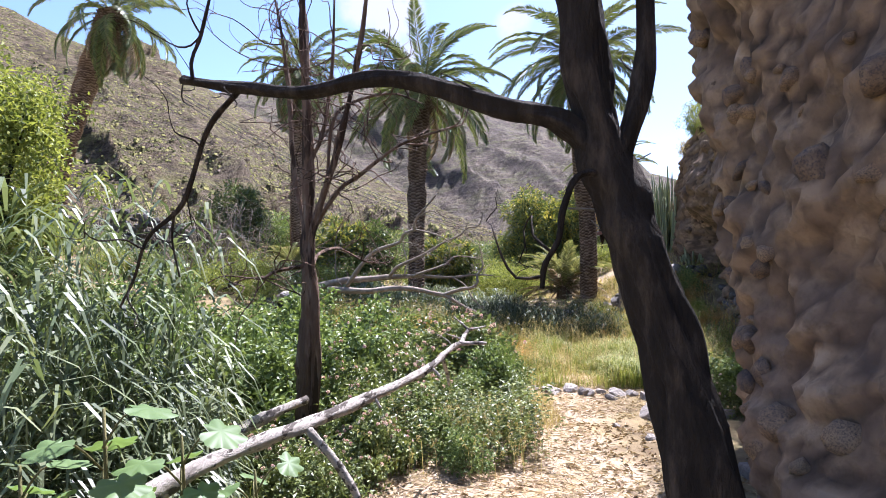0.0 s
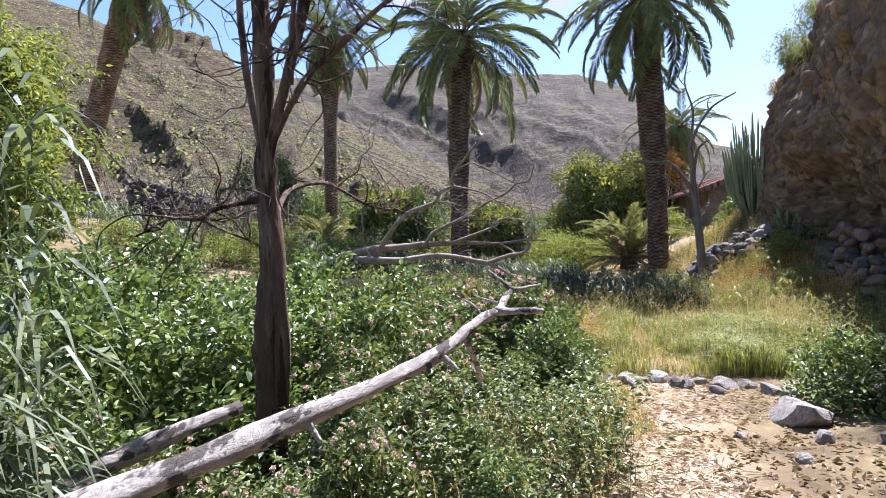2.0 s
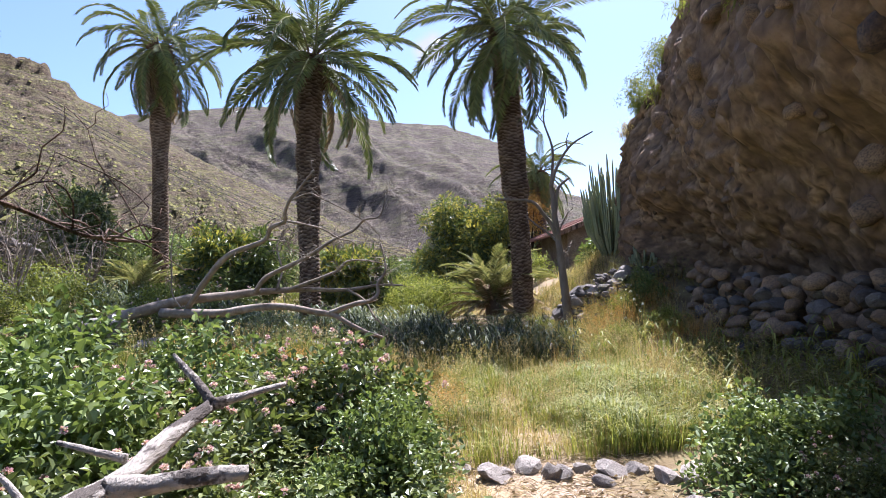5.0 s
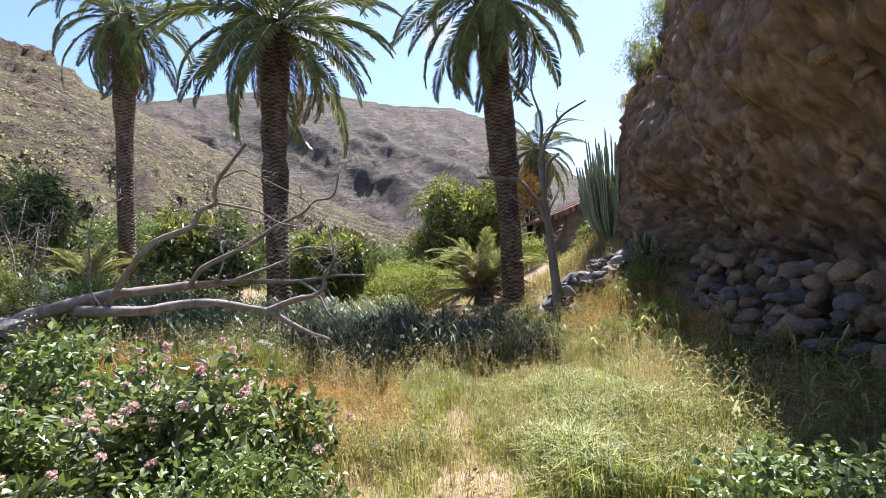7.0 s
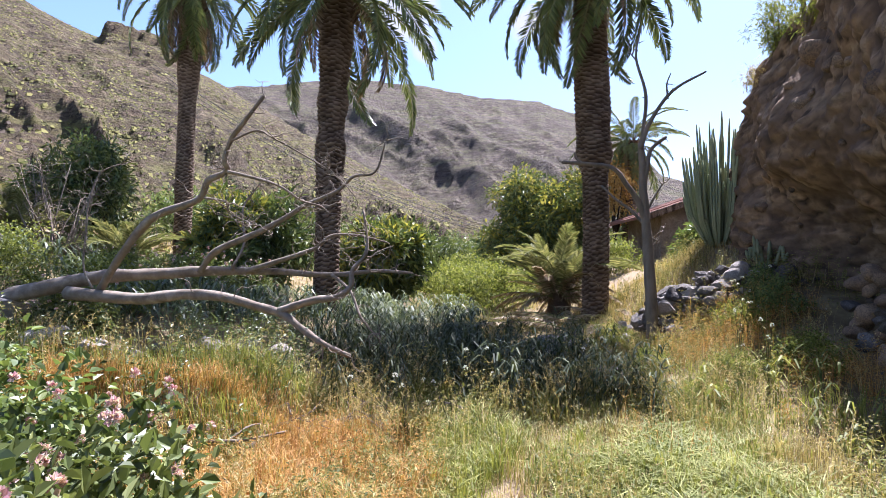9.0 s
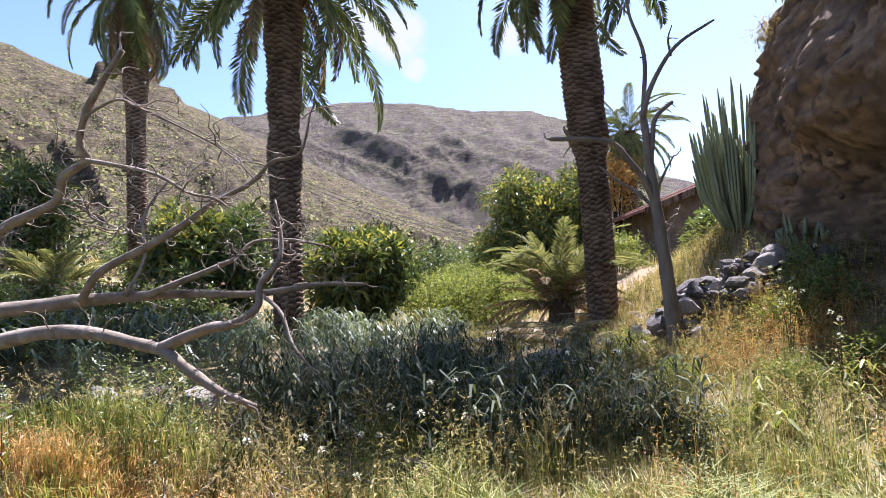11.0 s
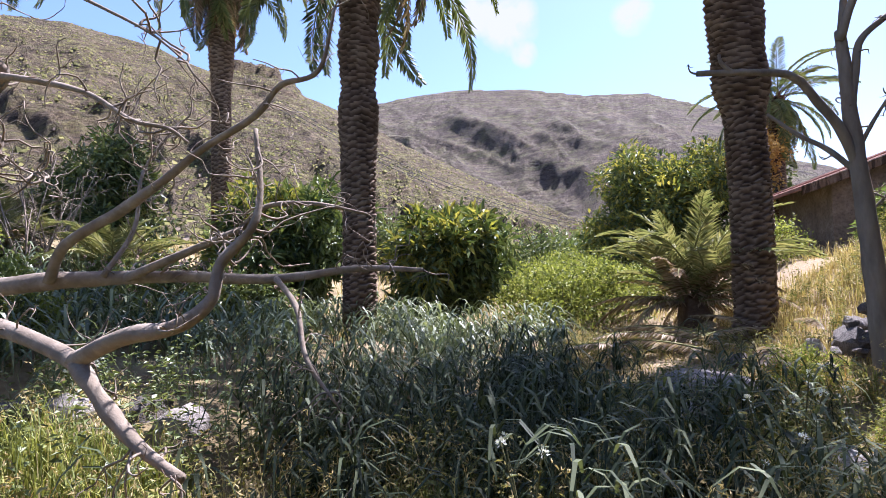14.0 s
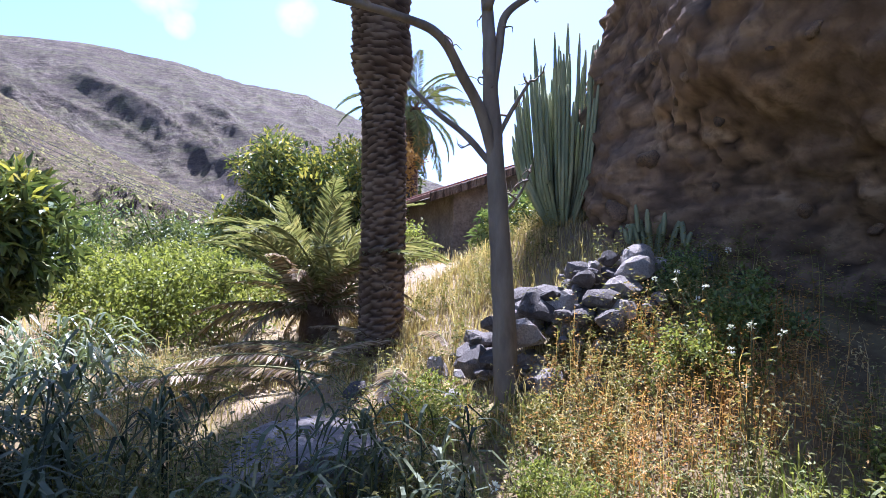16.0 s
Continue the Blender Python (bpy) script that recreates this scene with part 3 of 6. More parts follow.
def face_point(px, py, ix, iy, v, wobble=True):
    """A place on the face: v 0 at the foot, 1 at the rim, above 1 on the top."""
    # the unseen rim is raised towards y 9 to throw shade on the path
    rim = np.interp(py, [-8, 4, 6, 9, 12, 16, 18, 19.5, 21, 24], [5.6, 6.2, 7.4, 8.2, 7.2, 6.4, 5.9, 5.2, 4.6, 4.3])
    foot = ground_z(px, py) - 0.5
    vv = np.clip(v, 0, 1)
    z = foot + (rim - foot) * vv
    cave = step(5.6, 8.0, py) * (1 - step(15.5, 18.5, py))
    inset = cave * (1.9 * (1 - step(0.1, 0.55, vv))) + 0.35 * (1 - step(0.0, 0.5, vv)) * (1 - cave) * step(4.6, 5.6, py) * (1 - step(17, 19, py))
    inset = inset + 0.35 * step(0.5, 1.0, vv) * step(6, 9, py)
    inset = inset - 0.35 * (1 - step(0, 0.3, vv)) * (1 - step(4.2, 5.4, py))
    inset = inset - 0.18 * step(0.35, 0.75, vv) * step(2.0, 3.5, py) * (1 - step(7.0, 9.0, py))
    inset = inset + np.where(v > 0.9, 1.6 * (np.clip(v, 0.9, 9) - 0.9) ** 2 / 0.05, 0) * (v <= 1.0)
    inset = inset + np.where(v > 1, 0.32 + (v - 1) * 30, 0)
    z = z + np.where(v > 1, 0.05 + (v - 1) * 4, 0)
    return px + ix * inset, py + iy * inset, z


def build_cliff():
    px, py, ix, iy = cliff_face()
    v = np.concatenate([np.linspace(0, 1, 112), 1 + np.linspace(0.02, 0.5, 8)])
    nu, nv = len(px), len(v)
    P, V = np.meshgrid(np.arange(nu), v, indexing="ij")
    P, V = P.ravel(), V.ravel()
    x, y, z = face_point(px[P], py[P], ix[P], iy[P], V)
    p = np.stack([x, y, z], 1)
    w = p + 0.25 * np.stack([fbm(p * 0.8, 3, 5), fbm(p * 0.8, 3, 6), fbm(p * 0.8, 3, 7)], 1)
    d1, id1 = cobbles(w * (1.9, 1.9, 2.3), 3)
    d2, id2 = cobbles(w * (4.6, 4.6, 5.4), 9)
    d3, id3 = cobbles(w * (9.5, 9.5, 11.0), 15)
    push = 0.055 * np.clip(0.8 - d3, 0, 1) + 0.3 * fbm(p * 0.55, 4, 2) + 0.2 * np.clip(0.75 - d1, 0, 1) * (id1 > 0.4) + 0.13 * np.clip(0.8 - d2, 0, 1) + 0.035 * fbm(p * 6, 3, 8)
    push = push * np.where(V > 1, 0.35, 1)
    p[:, 0] -= ix[P] * push
    p[:, 1] -= iy[P] * push
    p[:, 2] += np.where(V > 1, 0.4 * fbm(p * 0.5, 3, 4), 0)
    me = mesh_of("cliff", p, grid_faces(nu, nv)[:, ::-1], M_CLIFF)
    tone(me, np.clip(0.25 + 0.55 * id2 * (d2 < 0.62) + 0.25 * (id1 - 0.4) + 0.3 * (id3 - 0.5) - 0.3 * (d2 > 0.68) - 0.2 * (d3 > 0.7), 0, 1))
    return tagged(piece("cliff", me), "brown conglomerate cliff with embedded cobbles and a shaded cave", "cliff", kind="structure")


cliff = build_cliff()


def stone_mesh(name, k, material, level=2, flat=0.7):
    bm = bmesh.new()
    bmesh.ops.create_icosphere(bm, subdivisions=level, radius=0.5)
    r = random.Random(k)
    cuts = [(Vector((r.gauss(0, 1), r.gauss(0, 1), r.gauss(0, 1))).normalized(), r.uniform(0.27, 0.43)) for _ in range(10)]
    for vert in bm.verts:
        c = vert.co
        n = noise.noise(c * 2.1 + Vector((k * 7.3, 0, 0))) * 0.3 + noise.noise(c * 4.5 + Vector((k * 3.1, 5, 0))) * 0.12
        # flattened facets, as on a broken stone
        c *= 1 + n
        for way, lim in cuts:
            over = c.dot(way) - lim
            if over > 0:
                c -= way * over
        c.z *= flat
    me = bpy.data.meshes.new(name)
    bm.to_mesh(me)
    bm.free()
    for poly in me.polygons:
        poly.use_smooth = material not in (M_DARKSTONE, M_STONE)
    me.materials.append(material)
    return me


STONES = [stone_mesh("stone", k, M_STONE) for k in range(6)]
DARK_STONES = [stone_mesh("stone", k + 20, M_DARKSTONE) for k in range(4)]
COBBLES = [stone_mesh("cobble", k + 40, M_COBBLE, 2, 0.85) for k in range(6)]
BOULDERS = [stone_mesh("boulder", k + 60, M_STONE, 3, 0.6) for k in range(3)]


def stone_pose(x, y, z, size, tilt=0.5):
    s = [size * f for f in rng.uniform(0.8, 1.25, 3)]
    return Matrix.LocRotScale((x, y, z), Euler((rng.uniform(-tilt, tilt), rng.uniform(-tilt, tilt), rng.uniform(0, 6.28))), s)


def cobbles_on_cliff():
    px, py, ix, iy = cliff_face()
    near = np.where((py > 0.8) & (py < 7.2))[0]
    far = np.where((py > 7.2) & (py < 19.5))[0]
    for n, pool, lo, hi, top in ((190, near, 0.09, 0.34, 0.8), (100, far, 0.14, 0.5, 0.85)):
        for _ in range(n):
            i = rng.choice(pool)
            v = rng.uniform(0.06, top)
            x, y, z = face_point(px[i], py[i], ix[i], iy[i], np.array(v))
            q = np.array([[float(x), float(y), float(z)]])
            out = 0.3 * float(fbm(q * 0.55, 4, 2)[0]) + 0.07
            size = lo + (hi - lo) * rng.random() ** 2.2
            piece("cobble", COBBLES[rng.integers(6)], cliff, stone_pose(q[0, 0] - ix[i] * out, q[0, 1] - iy[i] * out, q[0, 2], size, 1.2))


cobbles_on_cliff()


def stone_thing(name, me, x, y, size, label, category, group="", sink=0.25, z=None, tilt=0.4):
    ob = new(name, me)
    base = gz(x, y) if z is None else z
    ob.matrix_basis = stone_pose(x, y, base + size * (0.3 - sink), size, tilt)
    return tagged(ob, label, category, group)


# stones at the end of the straw path
for x in np.linspace(1.15, 3.35, 16):
    size = rng.uniform(0.16, 0.3)
    stone_thing("stone", (STONES + DARK_STONES)[rng.integers(8)], x + rng.uniform(-0.05, 0.05), 8.55 - 0.22 * (x - 1.15) + rng.uniform(-0.12, 0.12), size, "grey field stone edging the straw path", "stone", "stones across the path")
stone_thing("boulder", BOULDERS[0], 2.75, 7.3, 0.62, "pale flat boulder lying on the straw path", "boulder")
for x, y, s in ((2.6, 5.9, 0.2), (2.75, 5.2, 0.3), (2.55, 4.6, 0.2), (3.1, 6.6, 0.3), (2.3, 6.4, 0.13), (2.2, 4.3, 0.15), (2.45, 3.6, 0.25), (3.4, 7.0, 0.28), (2.9, 6.2, 0.2), (2.1, 6.9, 0.12), (2.5, 2.9, 0.28), (2.3, 5.3, 0.1), (2.45, 5.0, 0.14), (2.65, 6.8, 0.2)):
    stone_thing("stone", STONES[rng.integers(6)], x, y, s, "grey stone fallen at the foot of the rock face", "stone", "stones under the buttress")
stone_thing("boulder", BOULDERS[1], 3.75, 16.2, 1.15, "broad grey boulder among the grass", "boulder", sink=0.22, tilt=0.1)
stone_thing("boulder", BOULDERS[2], 3.4, 15.5, 0.6, "dark rounded boulder in the grass", "boulder", sink=0.1)
stone_thing("boulder", BOULDERS[0], 4.1, 15.0, 0.55, "small boulder among the weeds", "boulder")
stone_thing("boulder", BOULDERS[1], -3.3, 13.55, 0.75, "pale boulder under the fallen tree's butt", "boulder", sink=-0.1, tilt=0.2)
for x, y, s in ((-2.7, 13.4, 0.6), (-2.2, 13.5, 0.5), (-3.6, 13.7, 0.7), (-1.6, 14.0, 0.45), (-1.1, 14.1, 0.4), (-0.6, 14.2, 0.42), (-3.1, 13.2, 0.45), (-1.8, 13.6, 0.4), (-3.9, 13.4, 0.5), (-0.2, 14.1, 0.35)):
    stone_thing("stone", (STONES + DARK_STONES)[rng.integers(10)], x, y, s, "grey stone propping the fallen dead tree", "stone", "stones under the fallen tree")


def stone_heap(name, label, spots, meshes, parent_kind="", category="stone pile"):
    """Stones that make one wall or heap, each a part of it."""
    heap = thing(name, 0, 0, 0, label, category)
    if parent_kind:
        heap["kind"] = parent_kind
    for x, y, z, s in spots:
        piece("stone", meshes[rng.integers(len(meshes))], heap, stone_pose(x, y, z, s, 0.35))
    return heap


def wall_spots(a, b, height, size, thick=0.35, slump=0.0):
    a, b = np.array(a, float), np.array(b, float)
    length, out = np.linalg.norm(b - a), []
    rows = int(height / (size * 0.55))
    for r in range(rows):
        n = int(length / (size * 0.85))
        for i in range(n):
            u = (i + 0.5 * (r % 2) + rng.uniform(-0.2, 0.2)) / n
            top = 1 - slump * abs(2 * u - 1)
            if r / rows > top:
                continue
            q = a + (b - a) * min(max(u, 0), 1)
            out.append((q[0] + rng.uniform(-1, 1) * thick * 0.2, q[1] + rng.uniform(-1, 1) * thick * 0.2, gz(q[0], q[1]) + size * 0.25 + r * size * 0.55, size * rng.uniform(0.8, 1.35)))
    return out


heap = []
for _ in range(190):
    u, w = rng.normal(0.15, 0.7), rng.normal(0, 0.35)
    x, y = 6.15 + u, 17.3 - 0.15 * u + w
    h = max(0, 0.72 - 0.3 * abs(u) - 0.5 * abs(w)) * rng.random()
    heap.append((x, y, gz(x, y) + 0.05 + h, 0.1 + 0.38 * rng.random() ** 2.4))
for x, y, z, size in ((6.55, 16.85, 0.42, 0.4), (6.7, 16.75, 0.15, 0.42), (6.4, 16.7, 0.1, 0.34), (6.75, 16.9, 0.5, 0.32), (6.2, 16.9, 0.36, 0.36)):
    heap.append((x, y, gz(x, y) + z, size))
stone_heap("stone_pile", "heap of dark and pale field stones on the grassy bank", heap, STONES[:2] + DARK_STONES)
stone_heap("dry_stone_wall", "low dry-stone terrace wall of dark basalt", wall_spots((-15.5, 20.5), (-10.3, 21.3), 1.0, 0.3), DARK_STONES, category="wall")
stone_heap("dry_stone_wall", "low dry-stone terrace wall of dark basalt", wall_spots((-9.3, 16.4), (-6.1, 16.8), 1.3, 0.25), DARK_STONES, category="wall")
cobwall = wall_spots((6.0, 8.8), (7.1, 14.6), 1.25, 0.29, 0.9)
stone_heap("cobble_wall", "rough wall of rounded cobbles under the overhang", [(x + 0.25 * z, y, z, s) for x, y, z, s in cobwall], DARK_STONES + COBBLES[:3], category="wall")


# ---- dead wood ----
def twig_limbs(limbs, count, reach, r, down=0.0, sub=2):
    """Thin crooked twigs that spring from the given limbs, forking once."""
    out = []
    for _ in range(count):
        pts, r0, r1 = limbs[rng.integers(len(limbs))]
        line = smooth_line(pts, 4)
        i = rng.integers(len(line) // 4, len(line))
        p, way = line[i], unit(rng.normal(size=3) + np.array((0, 0, 0.35 - down)))
        for gen in range(sub):
            n, seg = rng.integers(4, 7), reach * rng.uniform(0.5, 1.1) / 5 / (1 + 0.5 * gen)
            q = [p]
            for _ in range(n):
                way = unit(way + rng.normal(size=3) * 0.6 + np.array((0, 0, 0.06 - down * 0.15)))
                q.append(q[-1] + way * seg)
            out.append((np.array(q), r / (1 + gen), r * 0.35 / (1 + gen)))
            p, way = q[rng.integers(1, len(q))], unit(way + rng.normal(size=3) * 0.8)
    return out


def tree_of_limbs(name, label, category, base, trunk, limbs, material, twigs, reach, twig_r, sides=10, rough=0.14, flute=0.0, down=0.0):
    ob = thing(name, *base, label, category)
    off = np.array(base)
    shift = lambda limb: (np.asarray(limb[0], float) - off, limb[1], limb[2])
    piece("trunk", limb_mesh("trunk", [shift(trunk)], material, sides + 2, rough, flute, 8), ob)
    for limb in limbs:
        piece("limb", limb_mesh("limb", [shift(limb)], material, sides - 2, rough, 0, 6), ob)
    if twigs:
        piece("twig_tangle", limb_mesh("twig_tangle", [shift(t) for t in twig_limbs(limbs + [(trunk[0][len(trunk[0]) // 2:], 0.02, 0.01)], twigs, reach, twig_r, down)], material, 4, 0, 0, 2), ob)["kind"] = "stuff"
    return ob


# the dark tree that leans over the path
lean_trunk = [(0.80, 1.72, gz(0.8, 1.72) - 0.1), (0.76, 1.76, 0.5), (0.70, 1.82, 1.05), (0.61, 1.92, 1.5), (0.53, 2.0, 1.85), (0.47, 2.05, 2.3), (0.45, 2.1, 2.9), (0.5, 2.2, 3.6), (0.6, 2.3, 4.4)]
lean_limbs = [
    ([(0.52, 2.0, 1.8), (0.40, 2.0, 1.93), (0.2, 2.05, 2.0), (-0.13, 2.17, 2.13), (-0.45, 2.28, 2.12), (-0.72, 2.38, 2.17), (-0.95, 2.4, 2.21)], 0.0374, 0.0177),
    ([(-0.72, 2.38, 2.17), (-0.86, 2.42, 2.02), (-0.98, 2.48, 1.75), (-1.14, 2.53, 1.62), (-1.22, 2.57, 1.45), (-1.29, 2.6, 1.34)], 0.0122, 0.0041),
    ([(-1.02, 2.49, 1.72), (-1.03, 2.5, 1.6), (-1.0, 2.5, 1.46)], 0.0061, 0.0027),
    ([(-0.9, 2.38, 2.2), (-0.91, 2.39, 2.28), (-0.88, 2.4, 2.38), (-0.84, 2.42, 2.6)], 0.008, 0.005),
    ([(0.55, 1.98, 1.75), (0.66, 2.02, 2.1), (0.7, 2.1, 2.6), (0.8, 2.2, 3.3)], 0.0340, 0.0204),
    ([(0.55, 1.98, 1.76), (0.435, 1.92, 1.76), (0.38, 1.9, 1.66), (0.365, 1.9, 1.57), (0.325, 1.9, 1.5), (0.315, 1.9, 1.43)], 0.011, 0.007),
]
lean_trunk = [(x + 0.095, y + 0.11, z + 0.037) for x, y, z in lean_trunk]
lean_limbs = [([(x + 0.095, y + 0.11, z + 0.037) for x, y, z in q], r0, r1) for q, r0, r1 in lean_limbs]
tree_of_limbs("leaning_tree", "dark-barked bare tree leaning over the straw path", "tree", (0.895, 1.83, gz(0.895, 1.83)), (lean_trunk, 0.092, 0.055), lean_limbs, M_DARKBARK, 16, 0.35, 0.005, 30, 0.3, 0.1)

# the bare tree beside the log
dead_trunk = [(-1.29, 5.65, gz(-1.29, 5.65) - 0.1), (-1.27, 5.65, 0.37), (-1.24, 5.64, 0.85), (-1.24, 5.64, 1.38), (-1.23, 5.63, 1.8), (-1.23, 5.62, 2.71), (-1.26, 5.61, 3.53), (-1.28, 5.61, 4.07), (-1.31, 5.6, 4.7)]
dead_limbs = [
    ([(-1.2, 5.66, gz(-1.2, 5.66) - 0.1), (-1.16, 5.62, 0.6), (-1.17, 5.6, 1.2), (-1.2, 5.6, 1.80), (-1.05, 5.54, 2.27), (-0.91, 5.48, 2.68), (-0.74, 5.42, 3.34), (-0.63, 5.36, 3.94), (-0.57, 5.3, 4.5)], 0.0562, 0.0150),
    ([(-1.17, 5.6, 1.91), (-0.92, 5.5, 2.26), (-0.69, 5.4, 2.4), (-0.27, 5.3, 2.68), (0.28, 5.2, 2.83)], 0.0263, 0.0075),
    ([(-1.24, 5.65, 1.8), (-1.39, 5.71, 2.46), (-1.46, 5.78, 3.31), (-1.54, 5.84, 3.84), (-1.67, 5.9, 4.5)], 0.0300, 0.0105),
    ([(-1.04, 5.6, 2.28), (-1.0, 5.65, 2.94), (-0.84, 5.7, 3.17), (-0.41, 5.75, 3.29), (-0.08, 5.8, 3.19)], 0.0210, 0.0060),
    ([(-1.27, 5.6, 1.55), (-1.52, 5.55, 1.5), (-1.63, 5.5, 1.43), (-1.79, 5.45, 1.43), (-1.98, 5.4, 1.33)], 0.0195, 0.0060),
    ([(-1.21, 5.7, 1.42), (-1.25, 6.08, 1.65), (-1.12, 6.46, 1.75), (-1.06, 6.84, 1.72), (-0.87, 7.22, 1.6), (-0.59, 7.6, 1.59)], 0.0225, 0.0075),
    ([(-1.23, 5.62, 2.5), (-1.1, 5.7, 2.9), (-1.02, 5.75, 3.5), (-1.0, 5.8, 4.3)], 0.0225, 0.0105),
]
dead_trunk = [(x + 0.03, y + 0.3, z) for x, y, z in dead_trunk]
dead_limbs = [([(x + 0.03, y + 0.3, z) for x, y, z in q], r0, r1) for q, r0, r1 in dead_limbs]
tree_of_limbs("dead_tree", "bare grey-brown dead tree with peeling bark and many twigs", "tree", (-1.24, 5.95, gz(-1.24, 5.95)), (dead_trunk, 0.084, 0.026), dead_limbs, M_DEADTREE, 130, 0.95, 0.008, 16, 0.42, 0.2)

# the fallen tree
fall_trunk = [(-2.9, 12.6, 0.86), (-2.4, 12.62, 1.02), (-2.03, 12.71, 1.13), (-1.65, 12.82, 1.22), (-1.33, 12.93, 1.24), (-0.83, 13.04, 1.28), (-0.53, 13.16, 1.29), (-0.09, 13.27, 1.29), (0.48, 13.38, 1.26), (0.96, 13.49, 1.31), (1.35, 13.6, 1.29)]
fall_limbs = [
    ([(-1.9, 12.65, 1.06), (-1.07, 12.48, 1.03), (-0.58, 12.35, 1.08), (-0.19, 12.22, 1.07), (0.21, 12.1, 0.99), (0.42, 11.98, 0.95), (0.62, 11.88, 0.84), (0.81, 11.8, 0.74), (1.04, 11.72, 0.66)], 0.0744, 0.0223),
    ([(0.38, 12.0, 0.97), (0.67, 11.9, 1.07), (0.87, 11.91, 1.1), (0.98, 11.97, 1.19), (0.98, 12.03, 1.32), (1.07, 12.09, 1.45), (1.08, 12.14, 1.59), (1.03, 12.2, 1.85)], 0.0446, 0.0112),
    ([(-1.55, 12.62, 1.1), (-1.31, 12.53, 1.42), (-1.06, 12.46, 1.7), (-0.85, 12.39, 1.82), (-0.48, 12.32, 1.94), (-0.37, 12.25, 2.09), (-0.17, 12.18, 2.17), (-0.16, 12.11, 2.26), (-0.08, 12.04, 2.41), (0.03, 11.97, 2.51), (0.25, 11.9, 2.75)], 0.0521, 0.0209),
    ([(-0.14, 12.13, 2.16), (0.08, 12.12, 2.11), (0.31, 12.14, 2.04), (0.5, 12.16, 1.92), (0.65, 12.18, 1.88), (0.73, 12.2, 1.82)], 0.0193, 0.0074),
    ([(-0.05, 12.0, 2.4), (0.16, 11.98, 2.48), (0.32, 11.96, 2.41), (0.56, 11.94, 2.28), (0.78, 11.92, 2.15), (0.94, 11.9, 2.02)], 0.0134, 0.0044),
    ([(-0.78, 13.0, 1.28), (-0.59, 12.93, 1.49), (-0.21, 12.91, 1.66), (0.08, 12.89, 1.81), (0.32, 12.88, 1.96), (0.65, 12.86, 2.11), (0.81, 12.84, 2.25), (1.03, 12.82, 2.3), (1.13, 12.8, 2.6)], 0.0446, 0.0104),
    ([(-0.35, 13.12, 1.29), (0.19, 13.1, 1.47), (0.38, 13.15, 1.55), (0.52, 13.2, 1.68), (0.79, 13.25, 1.69), (1.1, 13.3, 1.62)], 0.0335, 0.0104),
    ([(-1.61, 12.6, 1.1), (-1.75, 12.66, 1.31), (-1.78, 12.72, 1.64), (-1.8, 12.78, 1.97), (-1.72, 12.84, 2.27), (-1.41, 12.9, 2.4)], 0.0149, 0.0060),
    ([(-0.42, 12.3, 1.95), (-0.16, 12.17, 1.9), (-0.11, 12.13, 1.8), (0.14, 12.1, 1.69)], 0.0134, 0.0044),
    ([(0.5, 13.35, 1.26), (0.75, 13.1, 1.1), (0.9, 12.9, 0.85), (1.1, 12.8, 0.65)], 0.0260, 0.0089),
    ([(-0.5, 13.1, 1.3), (-0.45, 13.3, 1.6), (-0.55, 13.5, 2.0), (-0.35, 13.6, 2.35)], 0.0223, 0.0074),
]


def set_back(x, y, z):
    """The crown lies farther off and deeper than first laid out."""
    far = 12.95 + 1.1 * (y - 12.05)
    r = (far - 9.42) / (y - 9.19)
    return 2.43 + (x + 0.19 - 2.42) * r, far, 1.266 + (z - 1.262) * r


fall_trunk = [set_back(*q) for q in fall_trunk]
fall_limbs = [([set_back(*q) for q in line], r0 * 0.98, r1 * 0.98) for line, r0, r1 in fall_limbs]
tree_of_limbs("fallen_tree", "large bleached fallen tree with upturned crooked branches", "tree", (-3.6, 13.5, gz(-3.6, 13.5)), (fall_trunk, 0.108, 0.016), fall_limbs, M_DEAD, 190, 0.42, 0.007, 10, 0.16)

# the log that slants across the weeds
log_line = [(-1.55, 2.4, 0.3), (-1.3, 2.75, 0.47), (-1.08, 3.05, 0.57), (-0.87, 3.32, 0.62), (-0.66, 3.61, 0.64), (-0.35, 4.08, 0.69), (-0.1, 4.5, 0.73), (0.05, 4.75, 0.78), (0.18, 5.0, 0.86), (0.27, 5.16, 0.89), (0.31, 5.34, 0.93), (0.35, 5.5, 0.96)]
